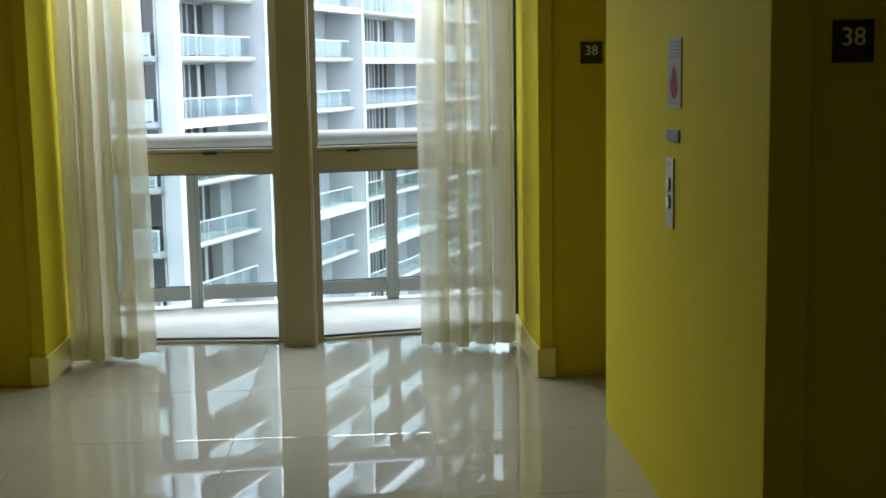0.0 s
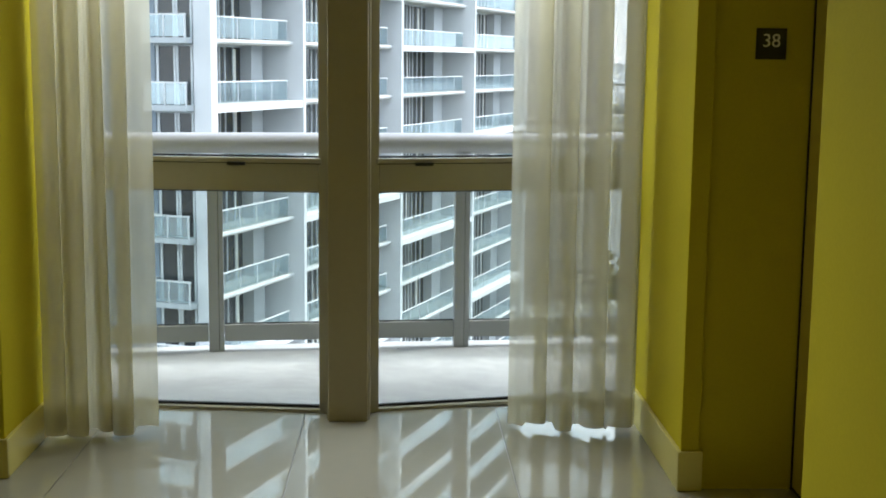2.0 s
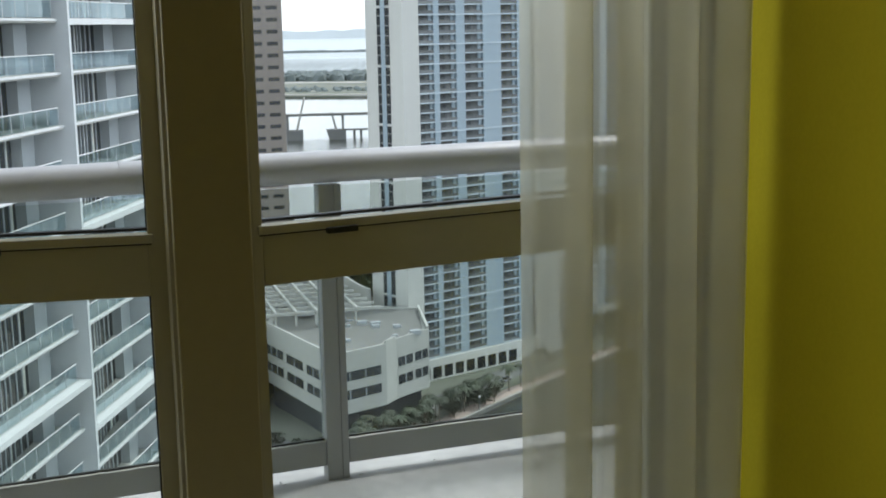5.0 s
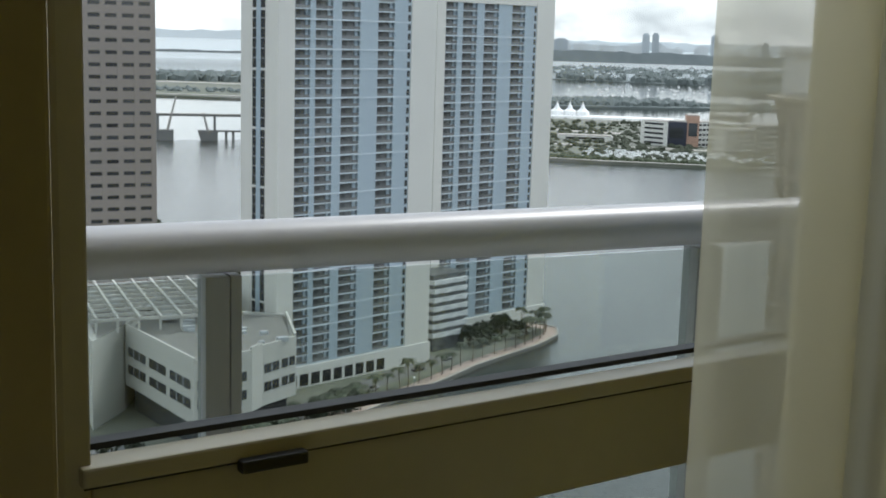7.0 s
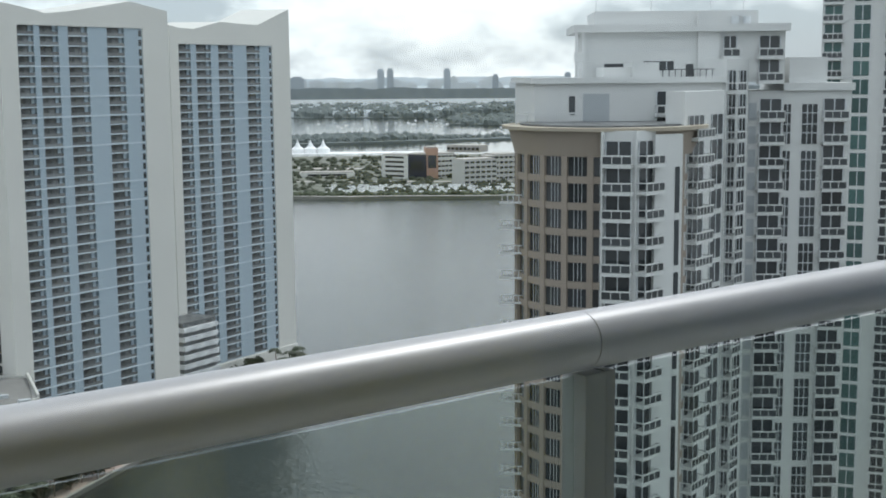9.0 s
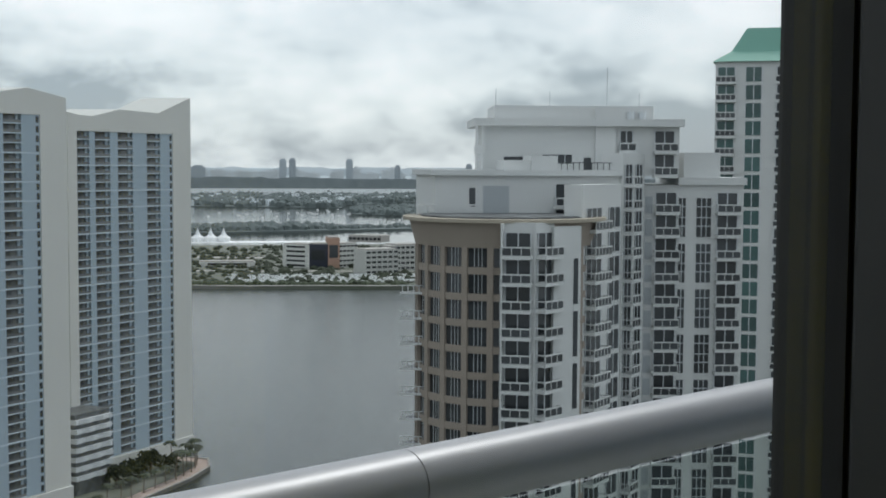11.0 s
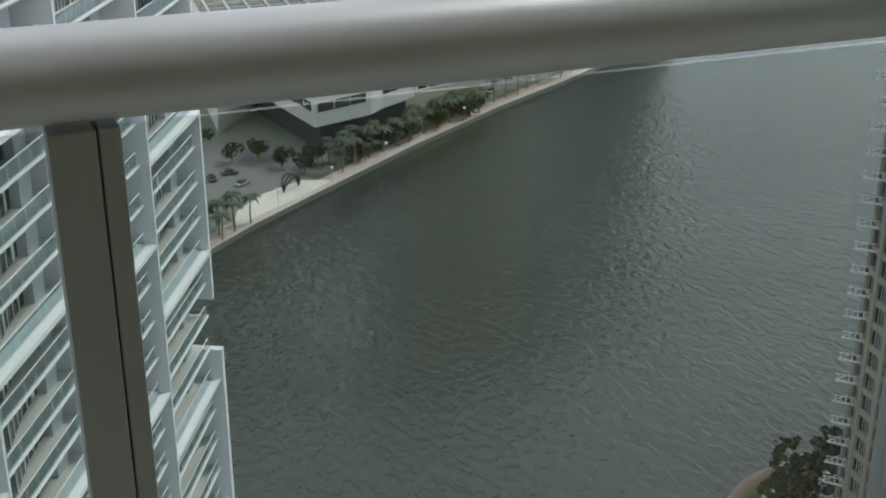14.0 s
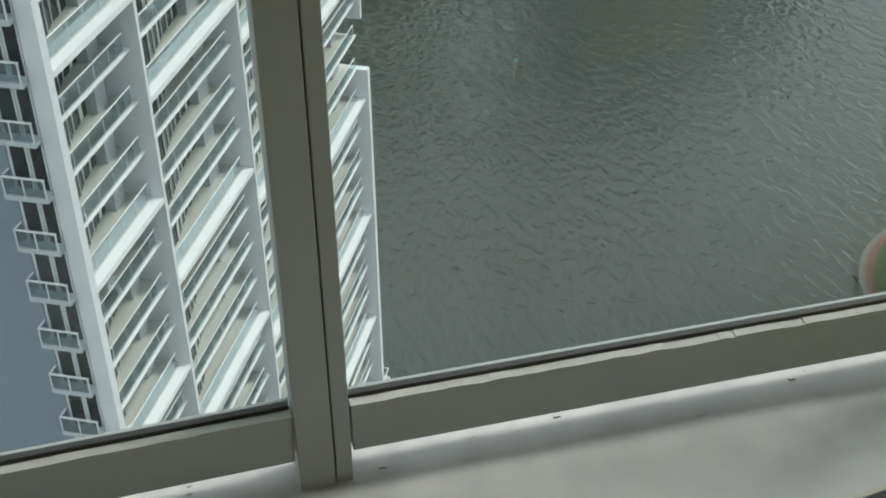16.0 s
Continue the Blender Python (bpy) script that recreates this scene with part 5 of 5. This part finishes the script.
for x0, x1 in ((4.75, 5.7), (7.2, 9.2)):
    for r in range(15):
        bm = B()
        z = -2.6 - r * 2 * FB
        box(bm, x0, x1, -0.06, 0.1, z - 5.3, z, mi=0)
        n = 2 if x1 - x0 < 1.5 else 3
        for k in range(1, n):
            box(bm, x0 + (x1 - x0) * k / n - 0.05, x0 + (x1 - x0) * k / n + 0.05, -0.12, -0.05, z - 5.3, z, mi=1)
        for f in (0.22, 0.5, 0.72):
            box(bm, x0, x1, -0.12, -0.05, z - 5.3 * f - 0.06, z - 5.3 * f + 0.06, mi=1)
        part("window", bm, [M_CGLASS, M_MULL], CB, at=at)
stack(at, 9.9, 3.0, 31, -1.4, FB)
bm = B()
box(bm, 4.6, w + 0.3, -0.5, 16, -0.8, 0.2)
box(bm, 5.6, 10.6, 1.0, 12, 0.2, 3.6)
part("eave", bm, M_CWHITE, CB, "white eave and roof housing", at)
# set back upper storeys
at, w = slab_block("upper_storey", -39.9, 172, -48.5, 176, 14, 0.4, 7.4, M_CWHITE, "white set back upper storeys")
stack(at, w - 8.2, 1.9, 2, 6.9, 3.2)
stack(at, w - 3.5, 2.9, 2, 6.9, 3.2)
bm = B()
box(bm, -1.5, w + 0.4, -1.3, 14, 7.0, 8.0, mi=0)
box(bm, 1.4, w - 3.4, 1.0, 13, 8.0, 9.8, mi=0)
box(bm, w - 11.5, w - 8.7, -0.5, 0.2, 0.4, 9.6, mi=0)
for x in (-1.3, -0.4):
    box(bm, x, x + 0.35, -1.1, -0.75, 1.0, 7.0, mi=0)
box(bm, -1.45, -0.1, -1.2, -1.05, 3.2, 4.4, mi=0)
box(bm, 2.6, 5.6, -0.06, 0.1, 2.2, 2.9, mi=1)
box(bm, 7.8, 11.8, -0.06, 0.1, 2.0, 3.2, mi=1)
for k in range(1, 4):
    box(bm, 7.8 + k, 7.9 + k, -0.12, -0.05, 2.0, 3.2, mi=2)
box(bm, w - 13.0, w - 12.0, -0.06, 0.1, 1.0, 2.8, mi=1)
for z in (4.6, 6.2):
    box(bm, 0.0, w - 11.6, -0.05, 0.05, z, z + 0.08, mi=2)
for xx, h in ((9.5, 2.2), (17.5, 5.5), (2.0, 2.6), (22.0, 2.0)):
    tube(bm, (xx, 6, 9.8), (xx, 6, 9.8 + h), 0.07, 5, mi=2)
for xx in (w - 6.6, w - 5.0):
    tube(bm, (xx, 0.5, 8.0), (xx, 0.5, 9.0), 0.5, 10, mi=2)
part("eave", bm, [M_CWHITE, M_DARKG, M_MULL], CB, "white roof eave with masts", at)

GT = thing("apartment_tower", "white and teal glass condominium tower with green roof", "building")
CB_keep, CB = CB, GT
at, w = slab_block("wall", -50.0, 236, -56.6, 236, 20, GZ, 20.5, M_CWHITE, "white rendered tower wall")
stack(at, 0.3, 3.2, 42, 20, 3.2, True, True)
stack(at, 5.2, 3.0, 42, 20, 3.2, False, True)
stack(at, 10.6, 2.4, 42, 20, 3.2)
stack(at, 15.0, 2.4, 42, 20, 3.2, True, True)
stack(at, 20.0, 2.4, 42, 20, 3.2)
bm = B()
base = [bm.verts.new(v) for v in ((-0.5, -0.8, 20.5), (w, -0.8, 20.5), (w, 20, 20.5), (-0.5, 20, 20.5))]
mid = [bm.verts.new(v) for v in ((2.6, 3, 22.6), (w - 2.6, 3, 22.6), (w - 2.6, 17, 22.6), (2.6, 17, 22.6))]
top = [bm.verts.new(v) for v in ((5.2, 5.5, 27), (w - 5, 5.5, 27), (w - 5, 14, 27), (5.2, 14, 27))]
for lo, hi in ((base, mid), (mid, top)):
    for i in range(4):
        bm.faces.new((lo[i], lo[(i + 1) % 4], hi[(i + 1) % 4], hi[i]))
bm.faces.new(top)
part("roof", bm, M_GROOF, GT, "verdigris green hipped roof", at)
CB = CB_keep

# stack of triangular balconies on the river side of the condominium
bm = B()
prism(bm, [(0, 0), (2.4, -1.2), (2.4, 1.2)], 0, 0.18, mi=1)
prism(bm, [(-0.05, 0), (2.4, -1.3), (2.4, -1.15), (0.15, 0)], -0.02, 0.26)
prism(bm, [(-0.05, 0), (0.15, 0), (2.4, 1.15), (2.4, 1.3)], -0.02, 0.26)
prism(bm, [(-0.03, 0), (2.4, -1.28), (2.4, -1.2), (0.08, 0)], 1.0, 1.12)
for k in range(4):
    box(bm, 0.2 + 0.6 * k, 0.3 + 0.6 * k, -0.17 - 0.32 * k, -0.07 - 0.32 * k, 0.26, 1.0)
TRI = mesh_of("balcony", bm, [M_CWHITE, M_CGLASS])
e = polar(-36.15, 156)
for r in range(33):
    link_part("balcony", TRI, CB, pose(e[0], e[1], ZT - 9.5 - r * FB, 0, 0, -15))

# ---- distance: port, islands, bridge, skyline ----
def far_land(name, pts, z, material, label):
    bm = B()
    prism(bm, pts, WZ - 0.5, z)
    return tagged(part(name, bm, material), label, "island", kind="structure")


def far_woods(name, n, area, seed, hmin, hmax, label, base=WZ + 1):
    """Many rough crowns in one sheet of distant woods."""
    rnd = random.Random(seed)
    verts, faces = [], []
    for _ in range(n):
        x, y = area(rnd)
        s = rnd.uniform(hmin, hmax)
        b = len(verts)
        for k in range(6):
            a = k * math.tau / 6 + rnd.uniform(-0.3, 0.3)
            verts.append((x + s * rnd.uniform(0.6, 1.1) * math.cos(a), y + s * rnd.uniform(0.6, 1.1) * math.sin(a), base))
        for k in range(6):
            a = k * math.tau / 6 + rnd.uniform(-0.3, 0.3)
            verts.append((x + s * rnd.uniform(0.5, 0.9) * math.cos(a), y + s * rnd.uniform(0.5, 0.9) * math.sin(a), base + s * rnd.uniform(0.5, 0.9)))
        verts.append((x, y, base + s * rnd.uniform(0.9, 1.3)))
        for k in range(6):
            j = (k + 1) % 6
            faces.append((b + k, b + j, b + 6 + j, b + 6 + k))
            faces.append((b + 6 + k, b + 6 + j, b + 12))
    me = bpy.data.meshes.new(name)
    me.from_pydata(verts, [], faces)
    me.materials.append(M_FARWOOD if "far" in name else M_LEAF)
    return tagged(new(name, me), label, "woods", kind="stuff")


def inside(pts):
    """A sampler of points inside a plan outline."""
    xs, ys = [p[0] for p in pts], [p[1] for p in pts]

    def draw(r):
        while True:
            x, y = r.uniform(min(xs), max(xs)), r.uniform(min(ys), max(ys))
            hit = False
            for (ax, ay), (bx, by) in zip(pts, pts[1:] + pts[:1]):
                if (ay > y) != (by > y) and x < ax + (y - ay) / (by - ay) * (bx - ax):
                    hit = not hit
            if hit:
                return x, y
    return draw


PORT = [(430, 1110), (531, 1064), (573, 1024), (609, 1005), (702, 938), (1100, 700), (1500, 1230), (1092, 1450), (797, 1594), (560, 1640)]
far_land("island_port", PORT, WZ + 3, M_SOIL, "flat port island with car parks and trees")
strip("quay_port", PORT[:6], 5.0, WZ + 3, WZ + 3.3, M_CAP, "pale quay edge of the port island", "quay", 0.5)
strip("road_port", [(x * 1.135, y * 1.135) for x, y in PORT[1:6]], 12.0, WZ + 3, WZ + 3.2, M_CAP, "pale road across the port island", "road")
strip("road_port", [(x * 1.30, y * 1.30) for x, y in PORT[1:6]], 22.0, WZ + 3, WZ + 3.2, M_CAP, "pale road across the port island", "road")
PORT_TREES = [(440, 1115), (535, 1070), (577, 1030), (613, 1012), (706, 945), (1000, 770), (1350, 1150), (1050, 1400), (780, 1540), (570, 1600)]
far_woods("port_trees", 2300, inside(PORT_TREES), 31, 2.5, 6.5, "trees and shrubs of the port island")
far_woods("port_shrubs", 150, lambda r: (lambda u: (520 + 190 * u + r.uniform(-3, 3), 1078 - 128 * u + r.uniform(-2, 6)))(r.random()), 32, 2.5, 6, "shrubs along the port quay")
rnd = random.Random(33)
bm = B()
for k in range(420):
    u, v = rnd.random(), 1.03 + 0.075 * (int(rnd.random() * 6) / 6)
    x, y = (560 + 150 * u) * v, (1040 - 100 * u) * v
    box(bm, x - 2.0, x + 2.0, y - 1.0, y + 1.0, WZ + 3, WZ + 4.7)
tagged(part("parked_cars", bm, M_TENT), "rows of pale parked cars on the port island", "cars", kind="stuff")


def office(x, y, w, d, h, mtl, rot, label, rows, cols):
    o = thing("office_building", label, "building", pose(x, y, WZ + 3, 0, 0, rot))
    bm = B()
    box(bm, 0, w, 0, d, 0, h)
    part("wall", bm, mtl, o)
    for r in range(rows):
        z = h * (r + 0.35) / rows
        for c in range(cols):
            bm = B()
            box(bm, w * (c + 0.15) / cols, w * (c + 0.85) / cols, -0.3, 0, z, z + h * 0.42 / rows)
            part("window", bm, M_DARKG, o)
    bm = B()
    box(bm, 1, w - 1, 1, d - 1, h, h + 1.2)
    part("roof", bm, M_CAP, o)


office(712, 1196, 34, 26, 25, M_OWHITE, -66, "white office block with window bands on the port island", 5, 1)
office(726, 1166, 21, 30, 26, M_NAVY, -46, "dark glass office front on the port island", 1, 1)
office(741, 1152, 13, 26, 33, M_PINK, -28, "salmon coloured office block on the port island", 1, 1)
office(753, 1148, 25, 26, 26, M_OWHITE, 3, "white gridded office block on the port island", 5, 5)
office(727, 1060, 38, 26, 25, M_HOTEL, -6, "white gridded office block with green windows", 5, 6)
office(768, 1076, 10, 20, 26, M_NAVY, -6, "dark glass link of the office block", 1, 1)
office(782, 1084, 34, 26, 27, M_HOTEL, -6, "white gridded office block with dark bay", 5, 6)
office(1031, 1545, 52, 30, 9, M_CAP, -60, "long white cruise terminal on the port quay", 1, 8)
office(640, 1250, 60, 18, 5, M_OWHITE, -28, "low pale shed on the port island", 1, 1)
bm = B()
prism(bm, [(812, 1648), (1010, 1530), (1030, 1562), (830, 1690)], WZ + 3, WZ + 3.4)
tagged(part("pavement_port", bm, M_TENT), "pale apron round the tents", "pavement", kind="structure")
for x, y in ((830, 1664), (846, 1655), (862, 1646), (878, 1637)):
    t = thing("tent_pavilion", "white peaked tent pavilion on the port quay", "tent", pose(x, y, WZ + 3), "row of tent pavilions")
    bm = B()
    apex = bm.verts.new((0, 0, 21))
    rings = []
    for rr, z in ((1.6, 15.5), (4.5, 10), (9.5, 6.5), (9.5, 0)):
        rings.append([bm.verts.new((rr * math.cos(i * math.tau / 12), rr * math.sin(i * math.tau / 12), z)) for i in range(12)])
    for i in range(12):
        bm.faces.new((rings[0][i], rings[0][(i + 1) % 12], apex))
        for a, b in zip(rings, rings[1:]):
            bm.faces.new((a[i], b[i], b[(i + 1) % 12], a[(i + 1) % 12]))
    part("membrane", bm, M_TENT, t)
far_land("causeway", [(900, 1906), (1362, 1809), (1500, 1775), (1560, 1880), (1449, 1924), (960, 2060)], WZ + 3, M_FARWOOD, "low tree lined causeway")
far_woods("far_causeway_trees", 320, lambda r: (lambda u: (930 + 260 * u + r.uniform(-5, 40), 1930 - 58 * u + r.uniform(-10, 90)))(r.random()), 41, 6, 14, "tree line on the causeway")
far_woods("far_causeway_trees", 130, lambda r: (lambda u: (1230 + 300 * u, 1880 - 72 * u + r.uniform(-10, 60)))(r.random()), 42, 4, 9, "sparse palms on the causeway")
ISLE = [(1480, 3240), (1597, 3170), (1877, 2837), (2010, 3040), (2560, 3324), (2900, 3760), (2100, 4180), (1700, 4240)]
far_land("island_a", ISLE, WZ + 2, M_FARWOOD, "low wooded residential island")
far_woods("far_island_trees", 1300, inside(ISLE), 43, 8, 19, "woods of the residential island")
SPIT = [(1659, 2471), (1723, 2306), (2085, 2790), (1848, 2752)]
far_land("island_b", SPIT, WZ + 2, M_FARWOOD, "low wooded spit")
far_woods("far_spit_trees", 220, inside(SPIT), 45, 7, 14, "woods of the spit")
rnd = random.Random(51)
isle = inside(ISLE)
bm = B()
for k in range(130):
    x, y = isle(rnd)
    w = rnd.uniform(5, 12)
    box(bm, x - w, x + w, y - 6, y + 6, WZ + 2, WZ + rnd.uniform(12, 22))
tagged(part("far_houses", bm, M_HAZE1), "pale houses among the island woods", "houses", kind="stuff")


def arc(name, az0, az1, r, z0, z1, rough, material, label, seed=0):
    """A standing sheet of far distance along an arc round the place, its top edge uneven by rough metres."""
    rn = random.Random(seed)
    bm = B()
    n = max(8, int(abs(az1 - az0) * 14))
    lo, hi, h = [], [], 0.5
    for i in range(n + 1):
        x, y = polar(az0 + (az1 - az0) * i / n, r)
        h = min(1.0, max(0.0, h + rn.uniform(-0.3, 0.3)))
        lo.append(bm.verts.new((x, y, z0)))
        hi.append(bm.verts.new((x, y, z1 + rough * (h - 0.5))))
    for i in range(n):
        bm.faces.new((lo[i], lo[i + 1], hi[i + 1], hi[i]))
    return tagged(part(name, bm, material), label, "distance", kind="structure")


# the sea and shore sheets glow by themselves
arc("backdrop_sea", 26, -62, 4880, WZ, -7, 0, M_SEA_GLOW, "pale hazy sea backdrop that glows")
arc("backdrop_shore", 26, -62, 4870, -36, -6, 7, M_SHORE_GLOW, "hazy low shore backdrop that glows", 1)
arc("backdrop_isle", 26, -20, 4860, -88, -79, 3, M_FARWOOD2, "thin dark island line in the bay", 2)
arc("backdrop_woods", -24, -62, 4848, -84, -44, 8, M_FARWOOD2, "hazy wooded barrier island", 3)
# skyline walls get their haze from colour alone
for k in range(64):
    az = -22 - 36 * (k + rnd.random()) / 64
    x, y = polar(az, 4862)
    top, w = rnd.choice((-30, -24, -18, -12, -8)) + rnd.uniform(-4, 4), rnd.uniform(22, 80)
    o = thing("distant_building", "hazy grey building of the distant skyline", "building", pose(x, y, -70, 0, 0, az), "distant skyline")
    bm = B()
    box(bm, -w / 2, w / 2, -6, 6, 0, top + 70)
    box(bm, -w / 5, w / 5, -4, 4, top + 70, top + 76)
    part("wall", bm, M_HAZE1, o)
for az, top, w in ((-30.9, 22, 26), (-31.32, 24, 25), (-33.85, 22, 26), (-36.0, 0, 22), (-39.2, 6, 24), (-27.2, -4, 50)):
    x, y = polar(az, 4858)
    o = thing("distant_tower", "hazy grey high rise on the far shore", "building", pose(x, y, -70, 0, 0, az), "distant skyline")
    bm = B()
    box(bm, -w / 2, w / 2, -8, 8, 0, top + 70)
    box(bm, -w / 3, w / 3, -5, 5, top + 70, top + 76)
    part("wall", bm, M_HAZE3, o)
# boats at anchor
bm = B()
for k in range(70):
    x, y = rnd.uniform(1150, 1900), rnd.uniform(2080, 2800)
    s = rnd.uniform(2.0, 4.5)
    box(bm, x - s, x + s, y - 1.2, y + 1.2, WZ, WZ + 1.8)
    box(bm, x - 0.12, x + 0.12, y - 0.12, y + 0.12, WZ + 1.8, WZ + 1.8 + 1.6 * s)
tagged(part("anchored_boats", bm, M_TENT), "many small white boats at anchor in the bay", "boats", kind="stuff")
far_land("island_park", [(100, 2190), (349, 2124), (472, 2049), (700, 1950), (800, 2600), (638, 2763), (473, 2875), (150, 2950)], WZ + 3, M_SOIL, "flat green island with a causeway")
far_woods("far_park_trees", 420, lambda r: (lambda u: (250 + 480 * u, 2860 - 190 * u + r.uniform(-60, 40)))(r.random()), 53, 11, 22, "tree belt of the green island")
far_woods("far_park_shrubs", 120, lambda r: (lambda u: (300 + 300 * u, 2330 - 100 * u + r.uniform(-50, 60)))(r.random()), 54, 4, 9, "bushes on the green island")
strip("road_park", [(60, 2230), (349, 2150), (472, 2078), (720, 1975)], 14.0, WZ + 3, WZ + 4.5, M_CAP, "pale shore road of the green island", "road")
strip("beach_park", [(150, 2720), (430, 2640), (590, 2545), (760, 2470)], 40.0, WZ + 3, WZ + 3.4, M_CAP, "pale sand strip of the green island", "beach")

BR = thing("bridge", "pale concrete bascule bridge over the bay with raised leaves", "bridge", pose(245, 1301, 0, 0, 0, -11.3))
bm = B()
box(bm, -160, 90, -6, 6, -86.6, -84.6)
part("deck", bm, M_BRIDGE, BR)
bm = B()
box(bm, -160, 90, -6.3, -5.9, -84.6, -83.6)
part("parapet", bm, M_CAP, BR)
bm = B()
box(bm, 30, 90, -9, -1, -101.8, -100.4)
part("low_deck", bm, M_BRIDGE, BR)
for x, top in ((-90, -86.6), (-28, -86.6), (28.5, -86.6), (40, -101.8), (47, -101.8), (56, -101.8)):
    bm = B()
    box(bm, x - 1.2, x + 1.2, -5, 5, WZ, top)
    part("pier", bm, M_BRIDGE, BR)
for x, w in ((-21.5, 9), (21.5, 10)):
    bm = B()
    lo = [bm.verts.new(v) for v in ((x - w * 0.7, -8, WZ), (x + w, -8, WZ), (x + w, 8, WZ), (x - w * 0.7, 8, WZ))]
    hi = [bm.verts.new(v) for v in ((x - w, -9, -101), (x + w, -9, -101), (x + w, 9, -101), (x - w, 9, -101))]
    for i in range(4):
        bm.faces.new((lo[i], lo[(i + 1) % 4], hi[(i + 1) % 4], hi[i]))
    bm.faces.new(hi)
    part("bascule_pier", bm, M_BRIDGE, BR)
for x0, z0, x1, z1 in ((-18.5, -101, -10, -67.5), (21.5, -101, 17, -83)):
    bm = B()
    for y in (-5, 5):
        tube(bm, (x0, y, z0), (x1, y, z1), 1.5, 6, 1.0)
    for f in (0.25, 0.5, 0.75, 0.98):
        tube(bm, (x0 + (x1 - x0) * f, -5, z0 + (z1 - z0) * f), (x0 + (x1 - x0) * f, 5, z0 + (z1 - z0) * f), 0.7, 6)
    part("raised_leaf", bm, M_CAP, BR, "raised bridge leaf")

# channel marker in the river
bu = thing("channel_marker", "thin green channel marker standing in the river", "marker", pose(50, 217, WZ))
bm = B()
tube(bm, (0, 0, 0), (0, 0, 3.4), 0.13, 6)
part("pile", bm, M_BARK, bu)
bm = B()
box(bm, -0.4, 0.4, -0.04, 0.04, 3.0, 3.9)
part("board", bm, M_GROOF, bu)

# ---- floor tiles, laid last ----
for i in range(-3, 3):
    for j in range(0, 13):
        y = 5.59 - 0.40 - j * TS
        if j == 12:
            continue
        ob = new("tile", TILE_ME)
        ob.parent = grout
        ob.matrix_basis = pose(-0.25 + i * TS, y, 0)
    ob = new("tile", TILE_END)
    ob.parent = grout
    ob.matrix_basis = pose(-0.25 + i * TS, 5.59 + 0.168, 0)
